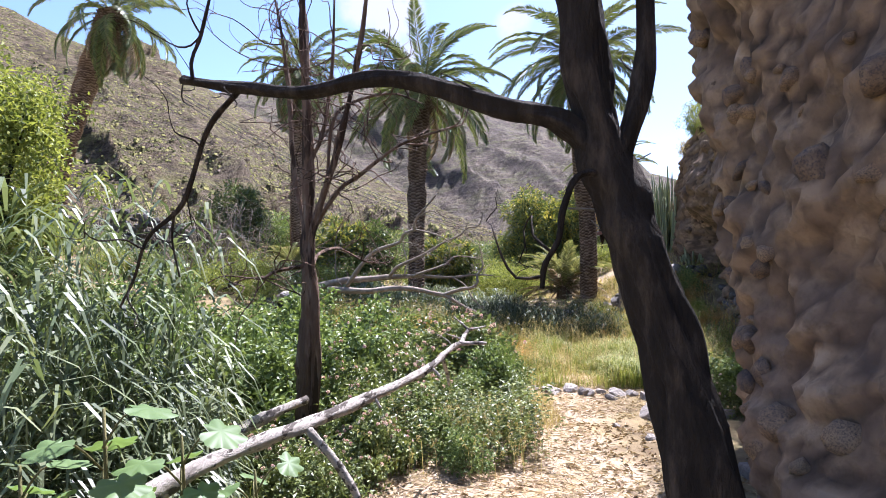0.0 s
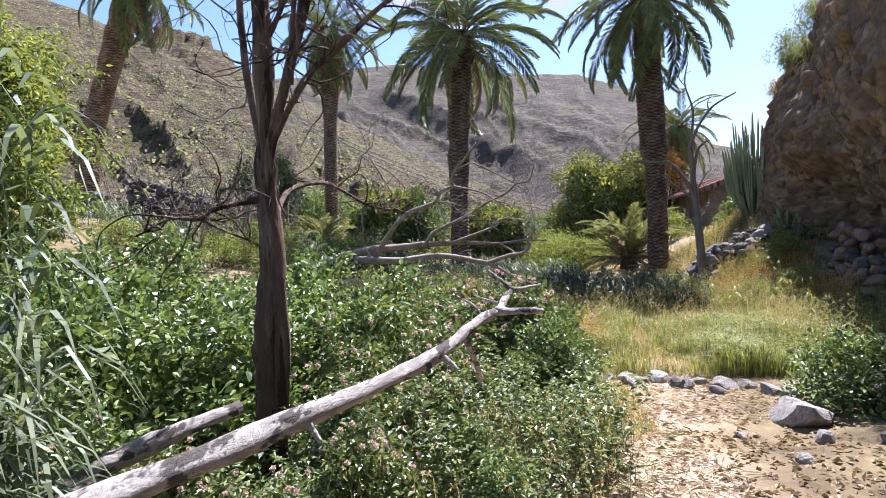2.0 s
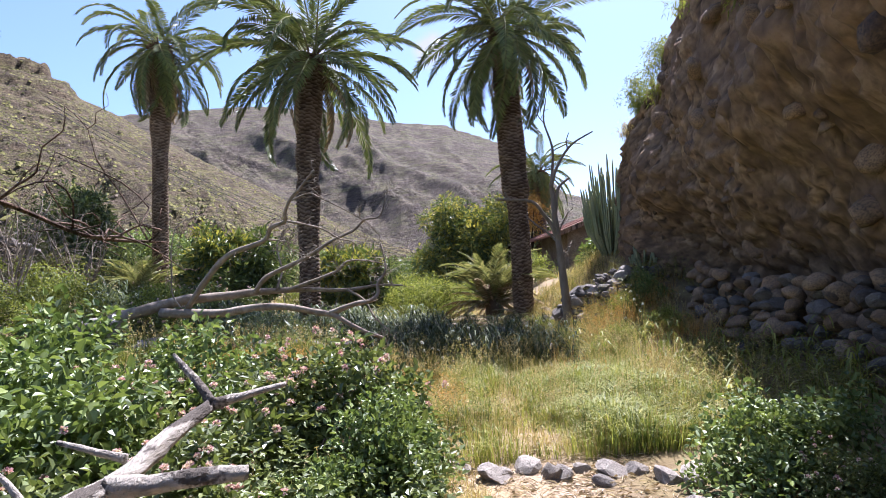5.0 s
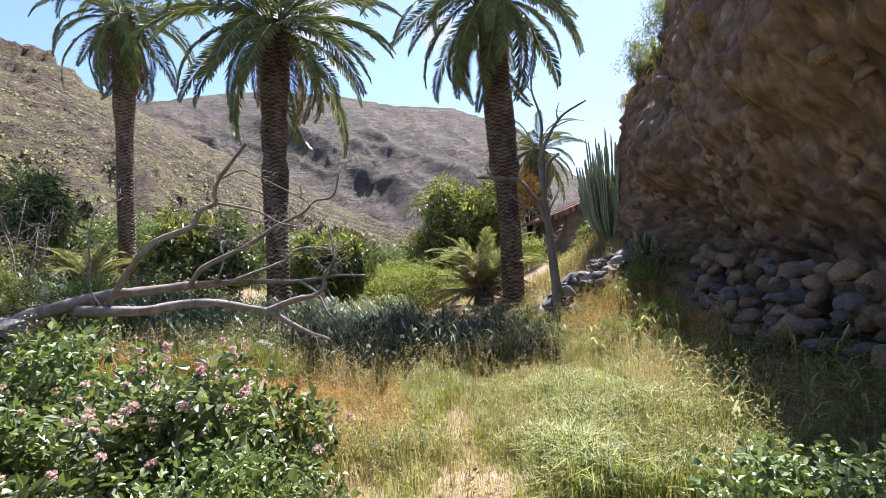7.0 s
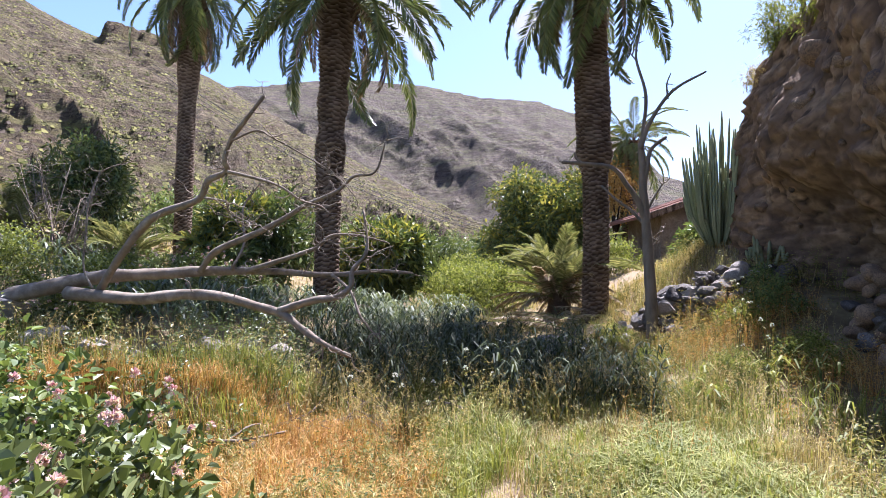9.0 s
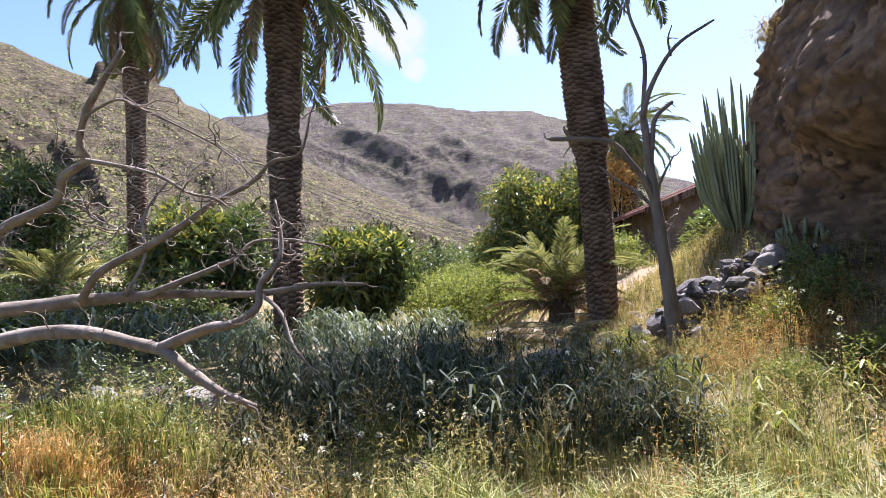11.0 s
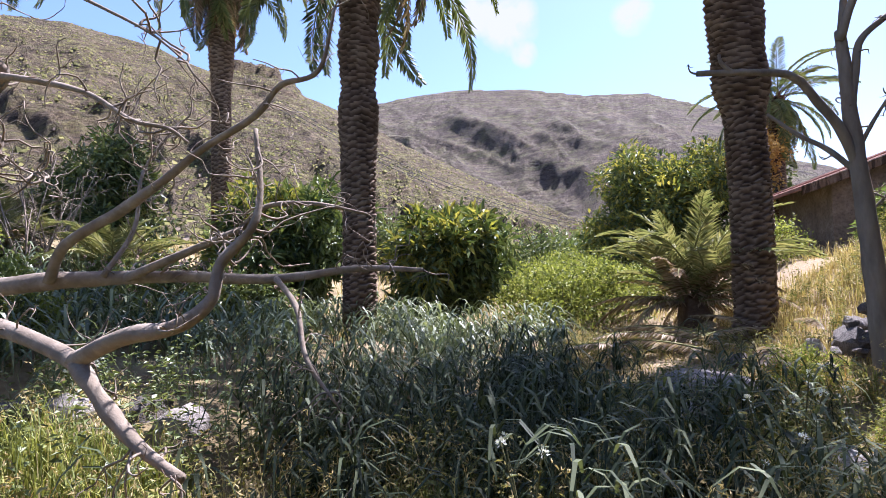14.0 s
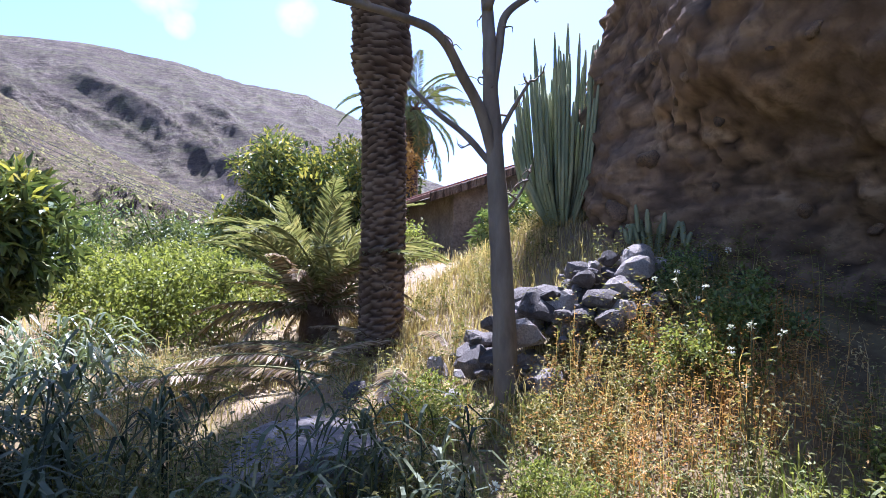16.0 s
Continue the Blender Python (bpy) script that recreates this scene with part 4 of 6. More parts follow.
log_limbs = [
    ([(-0.66, 3.6, 0.64), (-0.55, 3.58, 0.53), (-0.44, 3.56, 0.40), (-0.33, 3.54, 0.2), (-0.28, 3.53, -0.15)], 0.0300, 0.0165),
    ([(0.26, 5.13, 0.89), (0.34, 5.15, 0.885), (0.42, 5.17, 0.885), (0.49, 5.19, 0.88)], 0.0200, 0.0150),
    ([(0.35, 5.48, 0.96), (0.42, 5.52, 0.97), (0.51, 5.56, 0.985)], 0.0140, 0.0060),
    ([(0.35, 5.48, 0.96), (0.31, 5.53, 1.0), (0.27, 5.57, 1.03), (0.22, 5.62, 1.07)], 0.0150, 0.0053),
    ([(0.12, 4.88, 0.8), (0.14, 5.1, 0.7), (0.16, 5.28, 0.58), (0.17, 5.34, 0.5)], 0.0180, 0.0120),
    ([(0.27, 5.2, 0.92), (0.21, 5.2, 0.94), (0.15, 5.2, 0.96)], 0.0090, 0.0045),
    ([(0.2, 5.03, 0.88), (0.15, 5.06, 0.93), (0.07, 5.1, 0.97)], 0.0075, 0.0035),
    ([(0.02, 4.7, 0.77), (0.06, 4.69, 0.74), (0.1, 4.69, 0.70)], 0.0150, 0.0100),
    ([(-0.33, 4.1, 0.7), (-0.31, 4.08, 0.66), (-0.28, 4.07, 0.62)], 0.0130, 0.0080),
]
tree_of_limbs("fallen_log", "bleached barkless log propped slanting across the weeds", "log", (-0.3, 3.9, gz(-0.3, 3.9)), (log_line, 0.05, 0.014), log_limbs, M_LOG, 0, 0.5, 0.006, 12, 0.26, 0.08)
tree_of_limbs("fallen_log", "short pale rotten log lying in the weeds", "log", (-1.2, 4.6, gz(-1.2, 4.6)), ([(-1.5, 4.3, 0.22), (-1.39, 4.6, 0.32), (-1.2, 4.8, 0.4), (-1.0, 5.05, 0.45)], 0.055, 0.035), [], M_LOG, 0, 0.3, 0.005, 10, 0.25, 0.05)

# the bare snag beside the palm
snag_stem = [(5.39, 16.9, gz(5.39, 16.9) - 0.1), (5.36, 16.91, 0.93), (5.32, 16.93, 1.61), (5.28, 16.94, 2.19), (5.24, 16.96, 2.78), (5.22, 16.97, 3.26), (5.2, 16.99, 3.62)]
snag_limbs = [
    ([(5.28, 16.95, 2.2), (5.11, 16.88, 2.59), (4.89, 16.81, 2.87), (4.67, 16.74, 3.11), (4.32, 16.67, 3.17), (3.75, 16.6, 3.19)], 0.0520, 0.0280),
    ([(5.28, 16.95, 2.15), (5.07, 17.07, 2.43), (4.83, 17.18, 2.64), (4.6, 17.3, 2.9)], 0.0320, 0.0160),
    ([(5.24, 16.95, 2.78), (5.3, 16.95, 3.19), (5.37, 16.95, 3.5), (5.62, 16.92, 3.72)], 0.0440, 0.0280),
    ([(5.29, 16.95, 2.4), (5.41, 16.88, 2.67), (5.53, 16.8, 2.9)], 0.0240, 0.0112),
    ([(5.18, 16.95, 3.5), (5.32, 16.87, 3.96), (5.67, 16.78, 4.48), (6.21, 16.7, 4.8)], 0.0440, 0.0160),
    ([(5.2, 16.96, 3.6), (5.29, 17.0, 4.45), (5.13, 17.05, 5.17), (5.24, 17.1, 5.75)], 0.0360, 0.0112),
    ([(5.6, 16.8, 4.35), (5.58, 16.8, 4.6), (5.65, 16.8, 4.8)], 0.0176, 0.0080),
    ([(4.1, 16.64, 3.17), (3.98, 16.6, 3.27), (3.96, 16.6, 3.36)], 0.0240, 0.0144),
    ([(5.33, 16.92, 1.75), (5.5, 16.9, 1.95), (5.6, 16.88, 2.2)], 0.0160, 0.0064),
    ([(5.14, 17.05, 5.1), (5.0, 17.05, 5.3), (5.02, 17.05, 5.5)], 0.0144, 0.0064),
]
tree_of_limbs("bare_snag", "bare grey pollarded tree with stubby sprouting arms", "tree", (5.39, 16.9, gz(5.39, 16.9)), (snag_stem, 0.105, 0.05), snag_limbs, M_SNAG, 26, 0.22, 0.012, 12, 0.1)


# ---- palms ----
def frond_mesh(name, length, bend, pairs, material, k, droop=0.3, leaflet=0.45, split=False):
    """A feather frond along +x that bends down; stalk and leaflets."""
    r = np.random.default_rng(k)
    s = np.linspace(0, 1, 22)
    th = -np.radians(bend) * s ** 1.35
    dx, dz = np.cos(th), np.sin(th)
    step_len = length / 21
    line = np.stack([np.r_[0, np.cumsum(dx[1:] * step_len)], 0.06 * length * np.sin(s * 3 + k), np.r_[0, np.cumsum(dz[1:] * step_len)]], 1)
    v, quads, caps = tube(line, np.linspace(0.028, 0.006, 22), 4)
    t = np.repeat(np.linspace(0.1, 0.985, pairs), 2)
    p = np.stack([np.interp(t, s, line[:, m]) for m in range(3)], 1)
    tn = np.stack([np.interp(t, s, dx), np.zeros(len(t)), np.interp(t, s, dz)], 1)
    nor = np.stack([-tn[:, 2], tn[:, 1], tn[:, 0]], 1)
    sgn = np.tile((1.0, -1.0), pairs)
    way = tn * (0.35 + 0.5 * t)[:, None] + np.stack([0 * t, sgn, 0 * t], 1) * 0.75 + nor * 0.3 + r.normal(size=(len(t), 3)) * 0.1 + np.array((0, 0, -droop))
    size = leaflet * np.sin(np.pi * (0.14 + 0.8 * t)) ** 0.8 * r.uniform(0.8, 1.1, len(t))
    lv, lf = leaves(p, way, nor + r.normal(size=(len(t), 3)) * 0.2, size, 0.042, 0.2)
    tris = np.vstack([quads[:, [0, 1, 2]], quads[:, [0, 2, 3]], caps])
    if split:
        return mesh_of("stalk", v, tris, M_RACHIS), mesh_of("frond_blade", lv, lf, material, False)
    verts, faces = merge([(v, tris), (lv, lf)])
    me = mesh_of(name, verts, faces, material, False)
    me.materials.append(M_RACHIS)
    me.polygons.foreach_set("material_index", np.r_[np.ones(len(tris), np.int32), np.zeros(len(lf), np.int32)])
    return me


FRONDS = [frond_mesh("frond", 1.0 * l, b, 84, M_PALM_LEAF, k, d) for k, (l, b, d) in enumerate(((3.3, 92, 0.35), (3.5, 80, 0.3), (3.0, 70, 0.25), (3.6, 104, 0.4)))]
DRY_FRONDS = [frond_mesh("dry_frond", 2.6, b, 46, M_PALM_DRY, k + 10, 0.7, 0.36) for k, b in enumerate((60, 45, 80))]
FALLEN_STALK, FALLEN_LEAFLETS = frond_mesh("fallen_frond", 2.6, 30, 60, M_STRAW, 11, 0.7, 0.38, True)
YOUNG_FRONDS = [frond_mesh("frond", 2.5, b, 56, M_PALM_YOUNG, k + 20, 0.25, 0.42) for k, b in enumerate((75, 95, 60))]


def palm_trunk(name, points, radius, swell, k):
    """A trunk with the stepped scars of old fronds, rough, swollen where the bases hang on."""
    line = smooth_line(points, 4)
    d = np.r_[0, np.cumsum(np.linalg.norm(np.diff(line, axis=0), axis=1))]
    n, sides = int(d[-1] / 0.024), 36
    h = np.linspace(0, d[-1], n)
    c = np.stack([np.interp(h, d, line[:, m]) for m in range(3)], 1)
    ang = np.linspace(0, 2 * np.pi, sides, endpoint=False)
    H, A = np.meshgrid(h, ang, indexing="ij")
    base = np.interp(H / d[-1], [s[0] for s in swell], [s[1] for s in swell]) * radius
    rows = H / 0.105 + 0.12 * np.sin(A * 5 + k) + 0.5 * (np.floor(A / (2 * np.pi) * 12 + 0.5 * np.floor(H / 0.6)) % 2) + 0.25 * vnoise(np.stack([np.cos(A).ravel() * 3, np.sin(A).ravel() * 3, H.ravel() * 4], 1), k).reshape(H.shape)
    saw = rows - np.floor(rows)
    q = np.stack([np.cos(A).ravel() * 2.2, np.sin(A).ravel() * 2.2, H.ravel() * 3.1], 1)
    rough = fbm(q + k * 5, 4, k).reshape(H.shape)
    up = np.clip((H / d[-1] - 0.55) * 3, 0, 1)
    r = base * (1 + (0.17 + 0.04 * up) * (saw - 0.5) + (0.045 + 0.05 * up) * rough)
    v = np.stack([c[:, None, 0] + r * np.cos(A), c[:, None, 1] + r * np.sin(A), c[:, None, 2] + 0 * A], -1).reshape(-1, 3)
    i, j = np.meshgrid(np.arange(n - 1), np.arange(sides), indexing="ij")
    jn = (j + 1) % sides
    f = np.stack([i * sides + j, i * sides + jn, (i + 1) * sides + jn, (i + 1) * sides + j], -1).reshape(-1, 4)
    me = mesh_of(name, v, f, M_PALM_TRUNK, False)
    # colour follows the scar steps: pale lips, grooves painted dark like shade
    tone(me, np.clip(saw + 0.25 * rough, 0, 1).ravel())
    return me


def palm(x, y, top, radius, label, k, green=44, dry=10, scale=1.0, swell=((0, 1.12), (0.1, 1.0), (0.6, 0.95), (0.72, 1.15), (1, 1.2)), lean=(0, 0), skirt=False, low=-42, base=None):
    base = gz(x, y) if base is None else base
    ob = thing("palm_tree", x, y, base, label, "palm tree", "palms of the grove")
    hgt = top - base
    pts = [(0, 0, -0.2), (0.02, 0, hgt * 0.25), (lean[0] * 0.35, lean[1] * 0.35, hgt * 0.55), (lean[0], lean[1], hgt)]
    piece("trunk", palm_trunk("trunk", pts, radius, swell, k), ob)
    r = np.random.default_rng(100 + k)
    for i in range(green):
        u = (i + 0.5) / green
        pitch = 82 + (low - 82) * u ** 0.85 + r.uniform(-7, 7)
        turn = i * 2.39996 + r.uniform(-0.15, 0.15)
        m = Matrix.LocRotScale((lean[0] + 0.12 * math.cos(turn), lean[1] + 0.12 * math.sin(turn), hgt + 0.12 - 0.3 * u), Euler((r.uniform(-0.5, 0.5), -radians(pitch), turn)), [scale * r.uniform(0.85, 1.08)] * 3)
        piece("frond", FRONDS[i % 4], ob, m)
    for i in range(dry):
        turn = i * 2.39996 + 1
        m = Matrix.LocRotScale((lean[0] + radius * math.cos(turn), lean[1] + radius * math.sin(turn), hgt - 0.3 - (0.5 * r.random() if skirt else 0.1)), Euler((r.uniform(-0.5, 0.5), radians(r.uniform(48, 66) if skirt else r.uniform(35, 60)), turn)), [scale * r.uniform(0.6, 0.95)] * 3)
        piece("dry_frond", DRY_FRONDS[i % 3], ob, m, "dry brown hanging frond")
    # stubs of cut fronds under the crown
    stubs = []
    for i in range(34):
        a, z = i * 2.39996, hgt - 0.15 - 0.9 * r.random()
        p = np.array((lean[0] + radius * 0.95 * math.cos(a), lean[1] + radius * 0.95 * math.sin(a), z))
        o = np.array((math.cos(a), math.sin(a), 1.3))
        stubs.append(([p, p + o * 0.12, p + o * 0.24 * r.uniform(0.7, 1.2)], 0.035, 0.018))
    piece("stub_collar", limb_mesh("stub_collar", stubs, M_PALM_BARK, 5, 0.1, 0, 2), ob)["kind"] = "stuff"
    return ob


palm(5.1, 19.7, 8.7, 0.285, "tall green palm with a stout scarred brown trunk", 3, 50, 8, 1.0, ((0, 1.12), (0.06, 1.0), (0.4, 0.98), (0.45, 1.38), (0.5, 1.25), (0.56, 1.34), (0.8, 1.2), (1, 1.2)), (-0.22, 0.0), low=-50)
palm(-0.78, 19.1, 7.55, 0.27, "green palm with a shaggy swollen upper trunk", 5, 44, 6, 1.0, ((0, 1.0), (0.3, 0.95), (0.42, 1.05), (0.52, 1.18), (0.56, 0.98), (0.64, 1.2), (0.7, 1.08), (0.8, 1.3), (1, 1.4)), (0.15, 0.0), low=-30)
palm(-5.8, 23.0, 9.55, 0.24, "slim palm with a skirt of hanging dry fronds", 7, 40, 26, 0.82, ((0, 1.0), (0.6, 0.95), (0.68, 1.25), (1, 1.4)), (0.1, 0), True, low=-60)
palm(-15.5, 23.0, 12.0, 0.42, "leaning palm with hanging dry fronds on the terrace", 9, 36, 20, 0.95, ((0, 1.0), (0.6, 0.95), (0.75, 1.1), (1, 1.2)), (2.2, 0), True, low=-60)
palm(9.6, 31.7, 7.0, 0.3, "distant palm with a full drooping crown", 11, 40, 6, 0.8, low=-60)


def young_palm(x, y, size, label):
    ob = thing("young_palm", x, y, gz(x, y), label, "palm tree", turn=x, scale=size)
    r = np.random.default_rng(5)
    piece("crown_base", stone_mesh("crown_base", 77, M_PALM_BARK, 3, 1.1), ob, Matrix.LocRotScale((0, 0, 0.25), None, (0.7, 0.7, 0.9)))
    for i in range(30):
        u, turn = (i + 0.5) / 30, i * 2.39996
        piece("frond", YOUNG_FRONDS[i % 3], ob, Matrix.LocRotScale((0.1 * math.cos(turn), 0.1 * math.sin(turn), 0.5), Euler((r.uniform(-0.4, 0.4), -radians(90 - 42 * u), turn)), [r.uniform(0.7, 0.95)] * 3))
    for i in range(22):
        turn = i * 2.39996 + 0.7
        piece("dry_frond", DRY_FRONDS[i % 3], ob, Matrix.LocRotScale((0, 0, 0.45), Euler((r.uniform(-0.6, 0.6), -radians(r.uniform(0, 45)), turn)), [r.uniform(0.5, 0.85)] * 3), "dry brown drooping frond")


young_palm(4.55, 21.0, 1.0, "young palm with yellow-green fronds springing from the ground")
for x, y, size in ((-4.8, 18.6, 0.62), (-7.2, 18.7, 0.6), (-8.9, 20.2, 0.7)):
    young_palm(x, y, size, "small stemless palm on the terrace behind the fallen tree")
for x, y, turn, s, lift in ((4.4, 18.9, 3.4, 0.7, 0.1), (4.7, 18.6, 2.6, 0.7, 0.15), (5.9, 18.2, 0.2, 0.7, 0.2), (5.6, 17.6, 5.9, 0.75, 0.25), (6.4, 16.7, 5.4, 0.6, 0.3), (5.0, 18.2, 4.2, 0.6, 0.15), (4.2, 18.3, 3.0, 0.6, 0.1), (3.6, 18.6, 3.6, 0.6, 0.1), (5.7, 18.9, 1.0, 0.5, 0.1), (5.5, 19.0, 4.5, 0.45, 0.15), (5.0, 16.8, 0.4, 0.6, 0.15), (5.2, 19.2, 2.2, 0.5, 0.2), (4.0, 18.9, 0.5, 0.6, 0.2), (3.9, 18.0, 1.6, 0.55, 0.12), (4.6, 19.4, 2.9, 0.6, 0.25), (3.3, 18.2, 2.7, 0.5, 0.1), (4.9, 17.5, 0.1, 0.75, 0.25), (5.9, 16.5, 5.7, 0.65, 0.2), (4.3, 19.6, 1.2, 0.5, 0.3)):
    ob = thing("fallen_frond", x, y, gz(x, y) + 0.3 * lift + 0.04, "dry bleached palm frond lying on the ground", "palm frond", "fallen fronds round the palm")
    ob.matrix_basis = Matrix.LocRotScale((x, y, gz(x, y) + 0.3 * lift + 0.04), Euler((rng.uniform(-0.4, 0.4), radians(-17), turn)), (s, s, s))
    piece("stalk", FALLEN_STALK, ob)
    piece("frond_blade", FALLEN_LEAFLETS, ob)["kind"] = "stuff"


# ---- columnar spurge ----
def spurge(x, y, radius, height, count, label):
    ob = thing("columnar_spurge", x, y, gz(x, y), label, "cactus")
    r = np.random.default_rng(31)
    for i in range(count):
        a, d = i * 2.39996, radius * math.sqrt((i + 0.5) / count)
        h = height * (1 - 0.3 * (d / radius) ** 1.5) * r.uniform(0.45, 1.05)
        a += r.uniform(-0.4, 0.4)
        q = [(0.35 * d * math.cos(a), 0.35 * d * math.sin(a), -0.1), (0.85 * d * math.cos(a), 0.85 * d * math.sin(a), 0.3 + 0.25 * d), (d * math.cos(a), d * math.sin(a), 0.5 * h), (d * math.cos(a) * 1.2, d * math.sin(a) * 1.2, h)]
        line = smooth_line(q, 6)
        rad = np.full(len(line), r.uniform(0.024, 0.036)) * np.r_[np.ones(len(line) - 2), 0.85, 0.4]
        v, quads, caps = tube(line, rad, 10, 0.06, 0, i)
        ring = np.arange(len(line) * 10) % 2 == 0
        v[:-2][ring] += (line.repeat(10, 0)[ring] - v[:-2][ring]) * 0.3
        piece("column", mesh_of("column", v, np.vstack([quads[:, [0, 1, 2]], quads[:, [0, 2, 3]], caps]), M_CACTUS), ob)


spurge(7.8, 19.6, 0.66, 2.95, 120, "dense clump of grey-green columnar spurge beside the cliff")
spurge(7.9, 17.9, 0.4, 0.8, 16, "small clump of columnar spurge at the rock's foot")


# ---- bushes and trees ----
def foliage(name, material, clumps, count, length, width, spread, seed, lift=0.25):
    """Leaves gathered in clumps about the given points."""
    r = np.random.default_rng(seed)
    clumps = np.asarray(clumps, float)
    c = clumps[r.integers(len(clumps), size=count)]
    off = unit(r.normal(size=(count, 3))) * (spread * r.random(count) ** 0.45)[:, None]
    way = off / spread + r.normal(size=(count, 3)) * 0.6 + np.array((0, 0, lift - 0.25))
    up = r.normal(size=(count, 3)) * 0.5 + np.array((0, 0, 1.0))
    make = ovate if width / length > 0.45 else leaves
    v, f = make(c + off, way, up, length * r.uniform(0.6, 1.25, count), width * r.uniform(0.7, 1.2, count))
    return mesh_of(name, v, f, material, False)


def dome(n, radius, height, seed, hollow=0.55):
    r = np.random.default_rng(seed)
    d = unit(r.normal(size=(n, 3)) * (1, 1, 1))
    d[:, 2] = np.abs(d[:, 2])
    k = r.uniform(hollow, 1.0, n)[:, None] * r.uniform(0.8, 1.12, n)[:, None]
    return d * k * (radius, radius, height)


def bush_kind(name, label, category, group, leaf, radius, height, count, length, width, seed, flowers=0, clumps=60, spread=0.16, stems=14):
    ob = thing(name, 0, 0, -50, label, category, group)
    pts = dome(clumps, radius, height, seed)
    pts[:, 2] += 0.04
    r = np.random.default_rng(seed + 1)
    limbs = []
    for i in range(stems):
        e = pts[r.integers(clumps)]
        limbs.append(([(0.1 * e[0], 0.1 * e[1], -0.08), (0.45 * e[0] + r.normal() * 0.04, 0.45 * e[1] + r.normal() * 0.04, 0.5 * e[2]), tuple(e)], 0.012, 0.004))
    piece("undergrowth", limb_mesh("undergrowth", limbs, M_STEM, 4, 0, 0, 3), ob)["kind"] = "stuff"
    piece("foliage", foliage("foliage", leaf, pts, count, length, width, spread * max(radius, height), seed + 2), ob)["kind"] = "stuff"
    tops = pts[np.argsort(-pts[:, 2])]
    for i in range(flowers):
        e = tops[r.integers(clumps * 2 // 3)] * (1.12, 1.12, 1.1) + r.normal(size=3) * 0.06 + np.array((0, 0, 0.07))
        d = unit(r.normal(size=(26, 3)) + np.array((0, 0, 0.8)))
        v, f = leaves(e + d * 0.008, d, rand_dirs(26), 0.025, 0.02)
        piece("flower_head", mesh_of("flower_head", v, f, M_PINK, False), ob)
    return ob


def place(kinds, spots):
    """Copies of the kinds at (x, y, scale)."""
    for i, (x, y, s) in enumerate(spots):
        src = kinds[i % len(kinds)]
        k = copy_thing(src, Matrix.LocRotScale((x, y, gz(x, y) - 0.02), Euler((rng.uniform(-0.08, 0.08), rng.uniform(-0.08, 0.08), rng.uniform(0, 6.28))), None))
        k.scale = (s * rng.uniform(0.9, 1.1), s * rng.uniform(0.9, 1.1), s * rng.uniform(0.9, 1.1))


def retire(kinds):
    for k in kinds:
        for o in (*k.children_recursive, k):
            bpy.data.objects.remove(o)


WALK = [(0.13, 0.4), (0.29, 1.9), (0.22, 2.9), (0.3, 3.8), (0.55, 3.97), (0.95, 4.4), (1.35, 5.1), (1.65, 5.9), (1.75, 6.8), (1.95, 7.2), (2.1, 8.0), (2.35, 9.0), (2.25, 9.8), (2.3, 10.6), (2.4, 11.4), (2.75, 12.2), (3.0, 12.7)]
WALK_XY = smooth_line([(x, y, 0) for x, y in WALK], 4)[:, :2]


def off_walk(x, y):
    return np.min(np.hypot(WALK_XY[:, 0] - x, WALK_XY[:, 1] - y))


def scatter(x0, x1, y0, y1, n, lo, hi, clear=0.75, keep=None):
    out = []
    tries = 0
    while len(out) < n and tries < 4000:
        tries += 1
        x, y, s = rng.uniform(x0, x1), rng.uniform(y0, y1), rng.uniform(lo, hi)
        if off_walk(x, y) < clear + 0.5 * s or (keep and not keep(x, y)):
            continue
        if any(math.hypot(x - a, y - b) < 0.42 * (s + c) for a, b, c in out):
            continue
        out.append((x, y, s))
    return out


DARK = [bush_kind("leafy_bush", "dense dark green broad-leaved bush among the weeds", "bush", "dark bushes", M_BUSH, 0.62, 1.0, 2500, 0.066, 0.044, 200 + 10 * k) for k in range(3)]
LANT = [bush_kind("flowering_bush", "leafy lantana bush dotted with pink flower heads", "bush", "flowering bushes", M_LANTANA, 0.7, 0.9, 2500, 0.07, 0.044, 300 + 10 * k, 34) for k in range(3)]
PALE = [bush_kind("light_green_shrub", "low yellow-green shrub with fine leaves", "bush", "light shrubs", M_LIGHT, 0.75, 0.8, 2600, 0.05, 0.03, 400 + 10 * k, 0, 80) for k in range(2)]

left_mass = scatter(-7.5, -0.9, 6.2, 11.5, 40, 0.95, 1.45, 1.2, lambda x, y: not (-1.9 < x < -0.7 and 5.0 < y < 6.2) and y > 5.6 + 0.25 * x)
place(DARK, left_mass)
place(DARK, [(-1.9, 6.4, 1.15), (-2.6, 6.0, 1.2), (-3.3, 5.6, 1.2), (-2.3, 5.2, 0.9), (0.75, 7.9, 0.72), (0.35, 7.5, 0.6), (0.95, 8.3, 0.7), (3.3, 7.65, 0.78), (3.8, 7.75, 0.8), (0.05, 5.9, 0.42), (0.3, 5.3, 0.4), (-0.25, 6.4, 0.5)])
